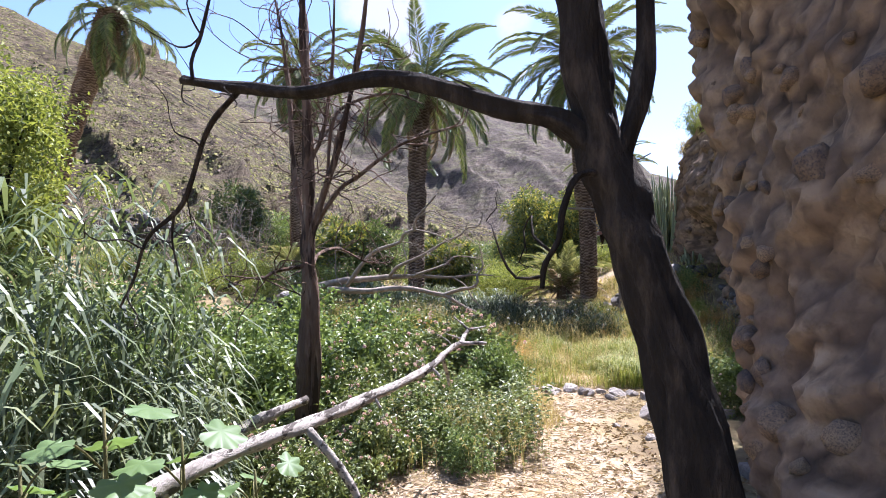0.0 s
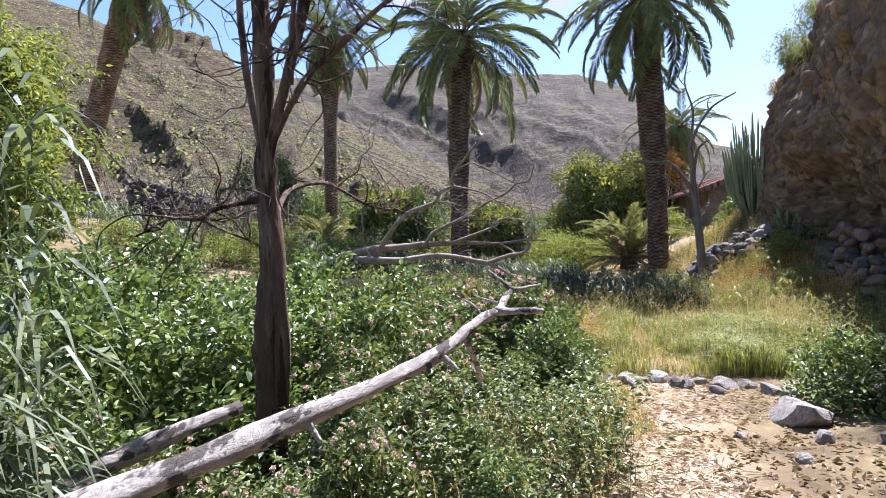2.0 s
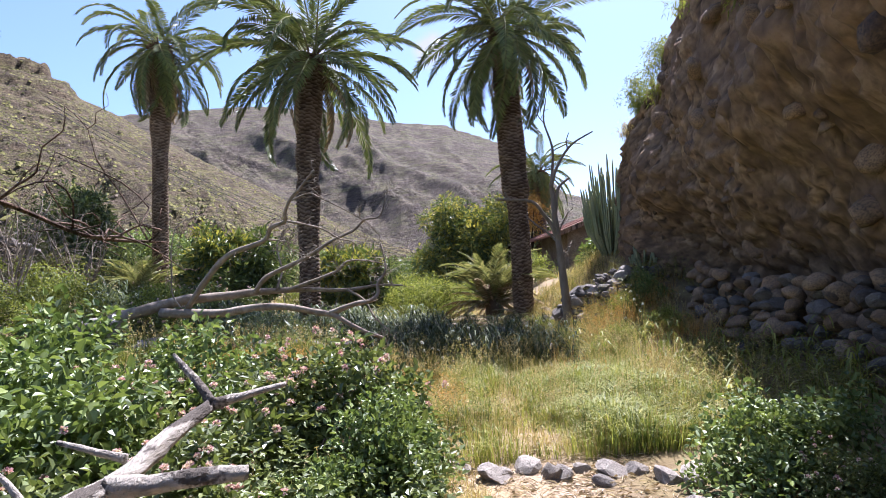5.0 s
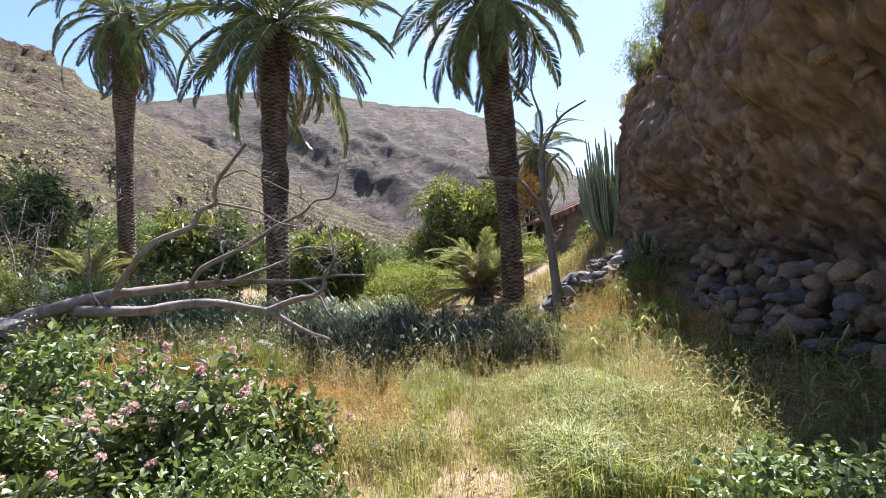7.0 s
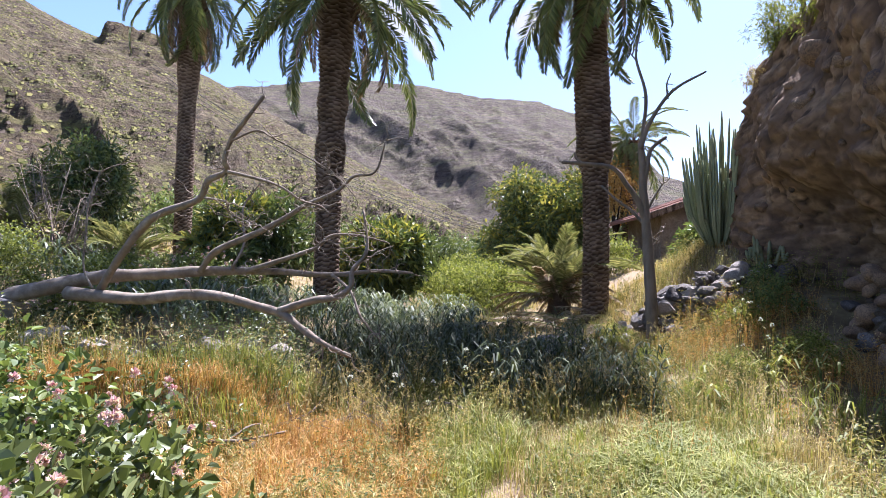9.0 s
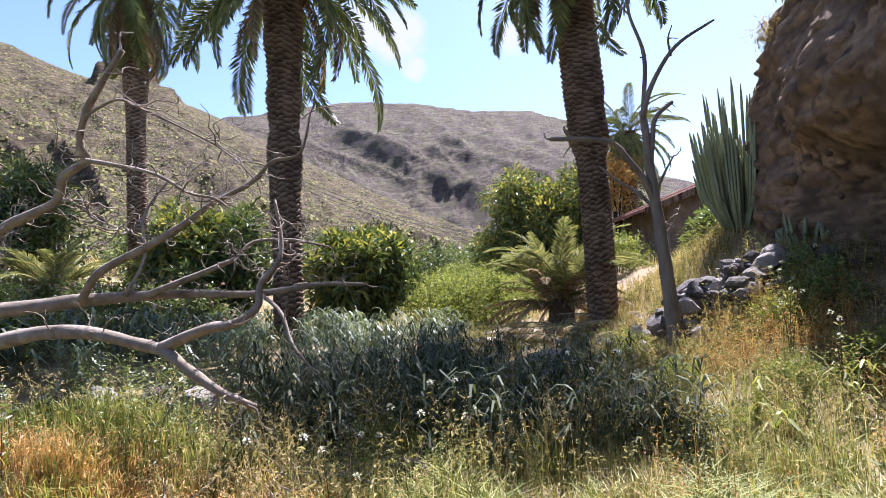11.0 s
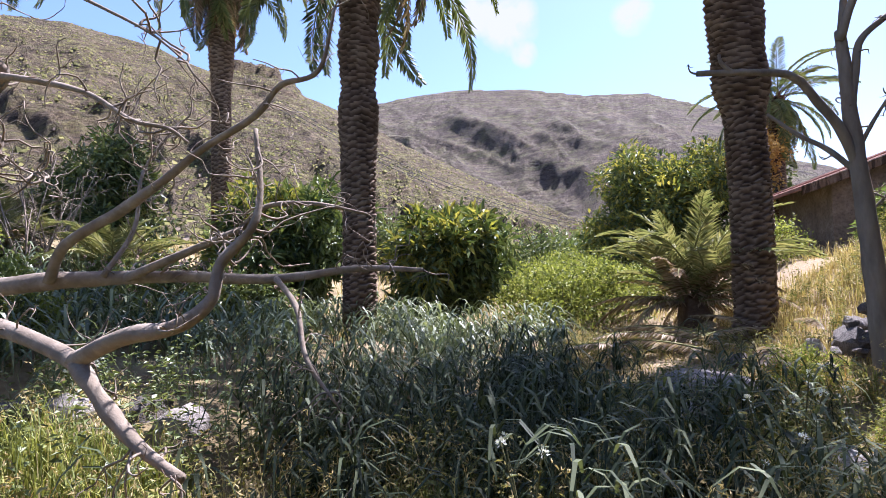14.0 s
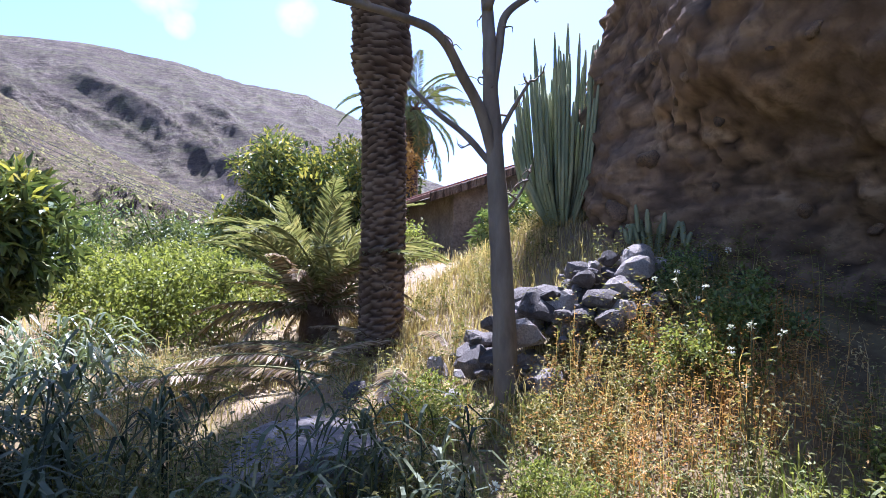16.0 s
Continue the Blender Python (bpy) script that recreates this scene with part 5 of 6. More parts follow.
place(LANT, [(0.6, 9.0, 1.2), (0.0, 8.8, 1.1), (0.35, 9.7, 0.95), (-0.6, 8.0, 1.0), (-0.35, 7.2, 0.85), (-0.9, 6.9, 0.95), (-0.75, 6.1, 0.7), (-0.5, 5.3, 0.6), (-0.3, 9.7, 0.95), (-1.2, 10.2, 1.0), (-0.2, 6.6, 0.6), (3.55, 7.2, 0.5), (-1.5, 9.2, 1.1), (-0.9, 9.0, 1.0), (-1.9, 4.9, 0.7), (-1.0, 4.9, 0.55), (-1.5, 5.1, 0.6), (-0.75, 4.6, 0.5), (-0.9, 11.0, 0.8), (-1.8, 11.2, 0.8)])
place(PALE, [(2.2, 21.4, 1.6), (3.0, 22.2, 1.7), (1.8, 22.6, 1.6), (2.6, 23.2, 1.7)] + scatter(-3, 8, 25, 31, 14, 1.3, 2.0))
place(PALE + DARK[:1], scatter(4.6, 7.2, 13.2, 17.5, 8, 0.4, 0.7, 1.0, lambda x, y: math.hypot(x - 6, y - 17) > 0.9 and math.hypot(x - 5.4, y - 16.9) > 0.5))
place(LANT[:1] + PALE[:1], scatter(-9, -2.5, 13.5, 20, 22, 0.8, 1.2))
place(DARK, scatter(-16, -8.5, 6, 14, 22, 1.1, 1.7, keep=lambda x, y: y > 4 - 0.5 * x - 4))
retire(DARK + LANT + PALE)


def leafy_tree(name, label, x, y, height, radius, leaf, seed, accent=None, count=7500, length=0.2, width=0.06, trunk=0.16, clear=0.25, accent_label="", drop=0.0):
    base = gz(x, y)
    ob = thing(name, x, y, base, label, "tree")
    r = np.random.default_rng(seed)
    crown_h = height * (1 - clear)
    way = unit(r.normal(size=(110, 3)))
    lumpy = 0.86 + 0.42 * fbm(way * 1.7 + seed * 0.37, 3, seed)[:, None]
    pts = way * lumpy * r.uniform(0.5, 1.0, (110, 1)) * (radius, radius, crown_h * 0.55)
    pts[:, 0] += 0.25 * radius * vnoise(pts * 0.7, seed)
    pts[:, 2] += height * clear + crown_h * 0.48
    pts[:, 2] = np.maximum(pts[:, 2], 0.35)
    piece("trunk", limb_mesh("trunk", [([(0, 0, -0.2), (0.05, 0.03, height * 0.25), (-0.04, 0, height * 0.5)], trunk, trunk * 0.5)], M_DARKBARK, 10, 0.12, 0, 6), ob)
    for i in range(7):
        e = pts[r.integers(110)]
        piece("limb", limb_mesh("limb", [([(0, 0, height * 0.25), tuple(0.5 * e + np.array((0, 0, 0.12 * height))), tuple(e)], trunk * 0.45, 0.015)], M_DARKBARK, 6, 0.1, 0, 4), ob)
    piece("crown", foliage("crown", leaf, pts, int(count * 1.25), length, width, 0.23 * radius, seed + 2, 0.1 - drop), ob)
    if accent:
        lit = pts[np.argsort(pts @ np.array((-0.5, -0.4, 0.7)))[-36:]]
        piece("new_growth", foliage("new_growth", accent, lit, count // 5, length, width, 0.24 * radius, seed + 3, 0.2), ob, label=accent_label)
    return ob


leafy_tree("mango_tree", "large dark green mango tree with yellow-green flush", 7.0, 33.5, 5.0, 3.2, M_MANGO, 601, M_MANGO_NEW, 20000, 0.28, 0.1, 0.22, 0.02, "yellow-green new leaves")
leafy_tree("blossoming_tree", "small tree with orange-yellow blossom behind the palm", 8.6, 30.5, 4.6, 1.0, M_BLOSSOM, 611, None, 2200, 0.14, 0.08, 0.1, 0.45)
leafy_tree("mango_tree", "rounded mango tree with dark drooping leaves", -3.2, 21.2, 2.7, 1.6, M_MANGO, 621, M_MANGO_NEW, 10000, 0.24, 0.075, 0.14, 0.1, "yellow-green new leaves")
leafy_tree("mango_tree", "rounded mango tree with dark drooping leaves", 0.1, 21.4, 2.5, 1.5, M_MANGO, 631, M_MANGO_NEW, 10000, 0.24, 0.075, 0.14, 0.05, "yellow-green new leaves")
leafy_tree("mango_tree", "rounded mango tree with dark drooping leaves", -7.6, 21.5, 3.2, 1.4, M_MANGO, 641, None, 6000, 0.22, 0.065, 0.14, 0.1)
leafy_tree("leafy_tree", "yellow-green leafy tree on the terrace", -9.2, 12.0, 5.2, 1.9, M_LIGHT, 651, None, 6500, 0.14, 0.07, 0.14, 0.1)
leafy_tree("leafy_tree", "yellow-green leafy tree on the terrace", -11.5, 15.0, 5.0, 1.9, M_LIGHT, 661, None, 5000, 0.14, 0.07, 0.14, 0.1)
for i, (x, y, h, w) in enumerate(((-1.5, 34, 3.0, 2.2), (1.5, 36, 2.6, 2.4), (3.5, 38, 2.8, 2.2), (-5, 33, 2.6, 2.4), (-9, 30, 2.6, 2.2), (11.5, 25.4, 2.6, 1.2), (9.6, 24.0, 1.7, 0.9))):
    leafy_tree("background_tree", "dense green tree at the valley floor", x, y, h, w, M_MANGO if i % 2 else M_BUSH, 700 + i * 10, None, 3500, 0.2, 0.08, 0.12, 0.05)


RIM_PX, RIM_PY, RIM_IX, RIM_IY = cliff_face()


def rim_bush(x, y, z, radius, height, leaf, seed, label, drop=0.0, count=2600, length=0.1, width=0.02, v=0.93):
    i = int(np.argmin(np.hypot(RIM_PX - x, RIM_PY - y)))
    x, y, z = (float(c) for c in face_point(RIM_PX[i], RIM_PY[i], RIM_IX[i], RIM_IY[i], np.array(v)))
    ob = thing("cliff_bush", x, y, z, label, "bush", "bushes on the cliff edge")
    r = np.random.default_rng(seed)
    pts = unit(r.normal(size=(50, 3))) * r.uniform(0.4, 1, (50, 1)) * (radius, radius, height)
    pts[:, 2] += height * 0.6 - drop
    limbs = [([(0, 0, -0.3), tuple(0.5 * e + r.normal(size=3) * 0.08 + np.array((0, 0, 0.1))), tuple(e)], 0.02, 0.005) for e in pts[:16]]
    piece("branch_work", limb_mesh("branch_work", limbs, M_DEAD, 5, 0.1, 0, 3), ob)["kind"] = "stuff"
    piece("foliage", foliage("foliage", leaf, pts, count, length, width, 0.3 * radius, seed + 2, -drop), ob)["kind"] = "stuff"


rim_bush(7.75, 17.7, 5.4, 0.55, 0.55, M_LIGHT, 801, "yellow-green bush clinging to the cliff edge")
rim_bush(7.8, 18.6, 4.7, 0.5, 0.35, M_DRYGRASS, 811, "dry twiggy bush on the cliff edge", 0.2, 1400, 0.08, 0.012)
rim_bush(7.2, 15.6, 6.1, 0.6, 0.45, M_LIGHT, 821, "green bush on the cliff edge", 0.2)
rim_bush(6.8, 13.2, 6.5, 0.7, 0.5, M_LIGHT, 831, "trailing green bush on the cliff edge", 0.5)
rim_bush(6.2, 10.2, 6.4, 0.9, 0.8, M_LIGHT, 841, "drooping feathery green branches over the cliff edge", 0.7, 3600, 0.14, 0.016)
rim_bush(4.6, 7.6, 6.0, 0.9, 0.8, M_LIGHT, 851, "drooping feathery green branches over the cliff edge", 0.7, 3600, 0.14, 0.016)
rim_bush(3.3, 6.6, 5.7, 0.6, 0.6, M_LIGHT, 861, "drooping feathery green branches over the cliff edge", 0.4, 2400, 0.14, 0.016)
# three dense bushes added, mostly out of view, to shade the path below
rim_bush(3.2, 6.3, 0, 1.1, 0.9, M_LIGHT, 901, "drooping feathery green branches over the cliff edge", 0.5, 6500, 0.15, 0.028, 0.97)
rim_bush(4.2, 7.0, 0, 1.2, 1.0, M_LIGHT, 905, "drooping feathery green branches over the cliff edge", 0.6, 6500, 0.15, 0.028, 0.97)
rim_bush(5.4, 8.1, 0, 1.1, 0.9, M_LIGHT, 909, "drooping feathery green branches over the cliff edge", 0.6, 5000, 0.15, 0.024, 0.96)
rim_bush(6.4, 9.0, 5.4, 0.8, 0.6, M_BUSH, 871, "dark trailing creeper on the cliff", 0.3, 2600, 0.09, 0.03)
rim_bush(5.9, 9.4, 0, 0.75, 0.9, M_LIGHT, 881, "feathery green creeper hanging down the rock face", 0.5, 3200, 0.16, 0.016, 0.72)
rim_bush(6.5, 11.2, 0, 0.7, 0.7, M_LIGHT, 885, "feathery green creeper hanging down the rock face", 0.4, 2400, 0.14, 0.016, 0.8)
rim_bush(5.0, 7.9, 0, 0.8, 0.8, M_LIGHT, 889, "feathery green creeper hanging down the rock face", 0.5, 2800, 0.16, 0.016, 0.75)
rim_bush(7.75, 18.2, 0, 0.4, 0.3, M_DRYGRASS, 893, "dry twiggy tuft on the cliff edge", 0.1, 900, 0.1, 0.012, 0.86)
rim_bush(7.3, 16.4, 0, 0.45, 0.35, M_LIGHT, 897, "small green tuft on the cliff edge", 0.1, 900, 0.09, 0.02, 0.88)
for i in range(10):
    x, y = -6.5 + 0.6 * rng.normal(), 17.0 + 1.5 * rng.normal()
    if i > 5:
        x, y = -9.5 + rng.normal(), 18.5 + rng.normal()
    ob = thing("bare_shrub", x, y, gz(x, y), "bare grey twiggy shrub", "shrub", "bare shrubs on the terrace")
    r = np.random.default_rng(900 + i)
    main = []
    for s in range(9):
        a = r.uniform(0, 6.28)
        tip = np.array((math.cos(a) * 0.7, math.sin(a) * 0.7, r.uniform(1.2, 2.2)))
        main.append(([(0, 0, -0.1), tuple(tip * 0.45 + r.normal(size=3) * 0.12), tuple(tip)], 0.022, 0.006))
    piece("branch_work", limb_mesh("branch_work", main, M_DEAD, 5, 0.1, 0, 4), ob)["kind"] = "stuff"
    piece("twig_tangle", limb_mesh("twig_tangle", twig_limbs(main, 60, 0.7, 0.007), M_DEAD, 3, 0, 0, 2), ob)["kind"] = "stuff"


# ---- the red-roofed house ----
M_ROOF = bark_mat("rusty_roof", (0.12, 0.05, 0.035), (0.25, 0.12, 0.085), (0.36, 0.2, 0.14), 5, (1, 1, 1), 0.85)
M_PLASTER = rock_mat("weathered_plaster", (0.11, 0.08, 0.06), (0.2, 0.15, 0.11), (0.3, 0.235, 0.18), 2, False)


def prism(name, outline, depth, at, material, parent, label="", bevel=0.02):
    """A solid of the given outline in x and z, as deep as said, with eased edges."""
    bm = bmesh.new()
    front = bm.faces.new([bm.verts.new((x, -depth / 2, z)) for x, z in outline])
    out = bmesh.ops.extrude_face_region(bm, geom=[front])
    bmesh.ops.translate(bm, vec=(0, depth, 0), verts=[g for g in out["geom"] if isinstance(g, bmesh.types.BMVert)])
    bmesh.ops.recalc_face_normals(bm, faces=bm.faces[:])
    bmesh.ops.bevel(bm, geom=bm.edges[:], offset=bevel, segments=1, affect="EDGES")
    me = bpy.data.meshes.new(name)
    bm.to_mesh(me)
    bm.free()
    me.materials.append(material)
    return piece(name, me, parent, Matrix.Translation(at), label)


house_z = gz(10.6, 28.4)
house = thing("house", 10.6, 28.4, house_z, "low weathered house with a steep red-brown lean-to roof", "house")
eave, ridge_h = 3.25 - house_z, 4.85 - house_z
prism("wall", [(-1.5, -0.3), (2.1, -0.3), (2.1, ridge_h - 0.3), (-1.5, eave + 0.13)], 3.6, (0, 0, 0), M_PLASTER, house)
roof = prism("roof", [(-2.3, eave - 0.12), (2.4, ridge_h - 0.02), (2.4, ridge_h + 0.1), (-2.3, eave)], 4.4, (0, 0, 0), M_ROOF, house, "sloping red-brown roof")
for k in range(9):
    y = -1.9 + 0.475 * k
    prism("roof_batten", [(-2.28, eave + 0.01), (2.38, ridge_h + 0.11), (2.38, ridge_h + 0.15), (-2.28, eave + 0.05)], 0.07, (0, y, 0), M_ROOF, roof, bevel=0.008)
prism("bargeboard", [(-2.35, eave - 0.26), (2.4, ridge_h - 0.18), (2.4, ridge_h + 0.06), (-2.35, eave - 0.02)], 0.06, (0, -2.24, 0), M_DEADTREE, house, "dark weathered timber board")
prism("door", [(-0.45, 0), (0.45, 0), (0.45, 1.8), (-0.45, 1.8)], 0.08, (0.6, -1.83, 0), M_DEADTREE, house, "old wooden door")

# ---- ground cover ----
def stuff(name, chunks, material, label, category="grass"):
    v, f = merge(chunks)
    return tagged(piece(name, mesh_of(name, v, f, material, False)), label, category, kind="stuff")


def spots_in(n, x0, x1, y0, y1, k=0, patch=0.0, clear=0.0, keep=None):
    """Random places on the ground, thinned to patches and off the trodden line."""
    x, y = rng.uniform(x0, x1, n), rng.uniform(y0, y1, n)
    ok = np.ones(n, bool)
    if patch:
        ok &= fbm(np.stack([x * 1.1, y * 1.1, 0 * x + k], 1), 3, k) > rng.uniform(-0.9, 0.6, n) * patch + patch * 0.25
    if clear:
        d = np.min(np.hypot(x[:, None] - WALK_XY[None, :, 0], y[:, None] - WALK_XY[None, :, 1]), axis=1)
        ok &= d > clear * rng.uniform(0.5, 1.3, n)
    if keep is not None:
        ok &= keep(x, y)
    x, y = x[ok], y[ok]
    return np.stack([x, y, ground_z(x, y) - 0.01], 1)


def grass(p, lo, hi, width, bend=(0.2, 0.8)):
    n = len(p)
    a = rng.uniform(0, 6.28, n)
    return blades(p, np.stack([np.cos(a), np.sin(a), 0 * a], 1), rng.uniform(lo, hi, n) * np.clip(0.72 + 0.5 * vnoise(p * 1.7, 4) + 0.3 * vnoise(p * 5.0, 8), 0.25, 1.5), width * rng.uniform(0.7, 1.3, n), rng.uniform(*bend, n))


def weeds(p, lo, hi, per, leaf, width):
    """Upright leafy weeds: leaves set round thin stems."""
    n = len(p)
    h = rng.uniform(lo, hi, n) * (0.8 + 0.4 * vnoise(p * 1.3, 6))
    lean = rng.normal(size=(n, 2)) * 0.25
    t = rng.uniform(0.12, 1.0, (n, per))
    q = p[:, None] + np.stack([lean[:, :1] * h[:, None] * t ** 1.5, lean[:, 1:] * h[:, None] * t ** 1.5, h[:, None] * t], -1)
    a = rng.uniform(0, 6.28, (n, per))
    way = np.stack([np.cos(a), np.sin(a), rng.uniform(-0.3, 0.7, (n, per))], -1)
    q, way = (q + way * 0.012).reshape(-1, 3), way.reshape(-1, 3)
    size = leaf * rng.uniform(0.6, 1.3, len(q)) * np.repeat(1.15 - 0.5 * t.mean(1), per)
    leafy = leaves(q, way, np.array((0, 0, 1.0)) + rng.normal(size=(len(q), 3)) * 0.35, size, size * width)
    stem = blades(p, np.stack([lean[:, 0], lean[:, 1] + 1e-4, 0 * h], 1), h, 0.006, np.clip(np.hypot(lean[:, 0], lean[:, 1]), 0, 0.6))
    return [leafy, stem]


def straw(n, x0, x1, y0, y1, keep=None, lift=0.012):
    p = spots_in(n, x0, x1, y0, y1, 9, 0, 0, keep)
    n = len(p)
    p[:, 2] += lift + rng.uniform(0, 0.015, n)
    a = rng.uniform(0, 6.28, n)
    return leaves(p, np.stack([np.cos(a), np.sin(a), rng.normal(size=n) * 0.16], 1), np.array((0, 0, 1.0)) + rng.normal(size=(n, 3)) * 0.3, rng.uniform(0.04, 0.15, n), rng.uniform(0.004, 0.011, n), 0.1)


on_path = lambda x, y: (np.abs(x - 1.0 - 0.3 * np.sin(y * 0.8)) < 1.7 + rng.normal(size=len(x)) * 0.2) & ((x < 1.75 + rng.normal(size=len(x)) * 0.18) | (y > 7.2))
stuff("straw_litter", [straw(36000, -0.8, 3.0, 0.6, 9.0, on_path)], M_STRAW, "loose dry straw strewn over the path", "straw")
stuff("dead_leaves", [leaves(q, rand_dirs(len(q), 0.2), np.array((0, 0, 1.0)) + rng.normal(size=(len(q), 3)) * 0.4, rng.uniform(0.03, 0.08, len(q)), 0.03, 0.4) for q in [spots_in(900, -0.6, 2.8, 1.5, 8.8) + np.array((0, 0, 0.03)), spots_in(1500, 1.5, 2.9, 1.2, 7.0) + np.array((0, 0, 0.02))]], M_PALM_DRY, "brown fallen leaves and chips on the straw", "litter")

lane = lambda x, y: (x > 0.75 + 0.12 * (y - 9)) & (x < 4.9 + 0.15 * (y - 9))
stuff("green_grass", [grass(spots_in(9000, -2.8, 2.0, 10.6, 13.4, 35, 0, 0.3), 0.12, 0.4, 0.007), grass(spots_in(52000, 0.7, 5.0, 8.6, 14.0, 1, 0.6, 0.12, lane), 0.2, 0.48, 0.007), grass(spots_in(16000, 2.6, 4.8, 8.7, 12.5, 2, 0.3, 0.5), 0.3, 0.6, 0.009, (0.5, 1.0)), grass(spots_in(22000, -3.5, 2.2, 9.8, 13.6, 19, 0.3, 0.25), 0.15, 0.45, 0.008), grass(spots_in(9000, 0.5, 6, 12.5, 17, 20, 0.3, 0.3), 0.15, 0.4, 0.009)], M_GRASS, "knee-high green grass along the trodden way")
stuff("dry_grass", [grass(spots_in(9000, 1.3, 3.4, 8.6, 12.6, 33), 0.05, 0.18, 0.005), grass(spots_in(30000, 0.6, 5.0, 8.7, 14.0, 3, 0.6, 0.04, lane), 0.15, 0.45, 0.005), grass(spots_in(9000, 0.2, 1.5, 6.5, 9.0, 4, 0.3, 0.4), 0.08, 0.25, 0.005),
     grass(spots_in(16000, -8, 9, 16.5, 25, 5, 0.5), 0.2, 0.5, 0.012), grass(spots_in(9000, 5, 8.6, 17.2, 22, 6), 0.15, 0.4, 0.01), grass(spots_in(7000, 2.2, 5.6, 16.3, 20.5, 16), 0.08, 0.22, 0.008), grass(spots_in(16000, -14, 16, 25, 45, 5, 0.5), 0.3, 0.7, 0.03)], M_DRYGRASS, "straw-yellow dry grass")
stuff("edge_grass", [grass(spots_in(17000, -2.6, 0.3, 2.4, 7.2, 7, 0.3, 0.45, lambda x, y: x < -0.15 + 0.1 * np.sin(y * 2) + 0.09 * (y - 5)), 0.15, 0.42, 0.007), grass(spots_in(9000, -0.4, 1.0, 6.4, 8.8, 7, 0.3, 0.5), 0.12, 0.34, 0.007)], M_GRASS, "short green grass beside the straw path")
stuff("rusty_weeds", [grass(spots_in(9000, -1.9, 1.6, 10.4, 12.8, 34, 0, 0.3), 0.15, 0.42, 0.006), *weeds(spots_in(2600, 4.2, 7.4, 12.8, 17.0, 36, 0.3, 0.6), 0.25, 0.7, 16, 0.032, 0.4), grass(spots_in(26000, -2.2, 1.9, 9.9, 12.4, 11, 0.2, 0.3), 0.2, 0.5, 0.006), *weeds(spots_in(1800, -2.0, 1.8, 10.0, 12.4, 12, 0.2, 0.35), 0.25, 0.55, 12, 0.03, 0.4), *weeds(spots_in(700, 3.6, 6.6, 11.5, 15.5, 13, 0.6, 0.6), 0.25, 0.6, 14, 0.03, 0.4)], M_RED, "rust-orange withered weeds", "weeds")
stuff("path_weeds", [*weeds(spots_in(1100, 0.4, 4.4, 12.6, 16.6, 37, 0.2, 0.5), 0.3, 0.75, 16, 0.05, 0.4), *weeds(spots_in(6500, 0.8, 7.0, 8.8, 16.8, 14, 0.4, 0.3, lambda x, y: x > 0.5 + 0.2 * (y - 9)), 0.2, 0.6, 15, 0.042, 0.45), *weeds(spots_in(1500, 5.0, 8.4, 15.5, 20.5, 15, 0.3), 0.3, 0.75, 18, 0.05, 0.45), *weeds(spots_in(900, 2.0, 5.0, 16.2, 19.5, 28, 0.3), 0.2, 0.5, 14, 0.045, 0.45)], M_WEED, "yellow-green leafy weeds on the bank", "weeds")
stuff("leafy_weeds", [*weeds(spots_in(3400, -2.4, 1.2, 5.4, 11.0, 16, 0.35, 0.6), 0.25, 0.7, 15, 0.06, 0.6), *weeds(spots_in(1100, -2.6, 0.1, 2.6, 5.6, 17, 0.3, 0.5, lambda x, y: x < -0.3 + 0.05 * y), 0.15, 0.45, 12, 0.05, 0.55), *weeds(spots_in(1500, -6, 0.5, 10.5, 15, 18, 0.4, 0.6), 0.3, 0.8, 14, 0.06, 0.5)], M_LANTANA, "broad-leaved green weeds", "weeds")


def oats(p, lo, hi):
    """Tall thin grass stalks with nodding seed heads."""
    n = len(p)
    h = rng.uniform(lo, hi, n)
    a = rng.uniform(0, 6.28, n)
    lean = np.stack([np.cos(a), np.sin(a), 0 * a], 1)
    bend = rng.uniform(0.1, 0.5, n)
    stem = blades(p, lean, h, 0.004, bend)
    t = rng.uniform(0.0, 1.0, (n, 9))
    top = p + np.array((0, 0, 1.0)) * (h * (1 - 0.45 * bend))[:, None] + lean * (h * bend)[:, None]
    knee = p + np.array((0, 0, 1.0)) * (h * 0.6)[:, None] + lean * (h * bend * 0.3)[:, None]
    q = (knee[:, None] * (0.75 * (1 - t))[..., None] + top[:, None] * (1 - 0.75 * (1 - t))[..., None]).reshape(-1, 3)
    way = rng.normal(size=(len(q), 3)) * 0.7 + np.array((0, 0, -0.5))
    return [stem, leaves(q, way, rand_dirs(len(q)), rng.uniform(0.018, 0.04, len(q)), 0.009)]


stuff("wild_oats", [*oats(spots_in(2600, 0.6, 5.2, 8.7, 14.2, 41, 0.4, 0.3), 0.35, 0.8), *oats(spots_in(1500, -2.6, 2.2, 9.8, 13.4, 42, 0.4, 0.35), 0.35, 0.75), *oats(spots_in(900, 2.8, 7.0, 12.5, 16.5, 43, 0.4, 0.6), 0.4, 0.8), *oats(spots_in(500, -0.6, 1.2, 5.0, 9.0, 44, 0.4, 0.6), 0.3, 0.6)], M_DRYGRASS, "thin ripe wild oats with nodding seed heads")


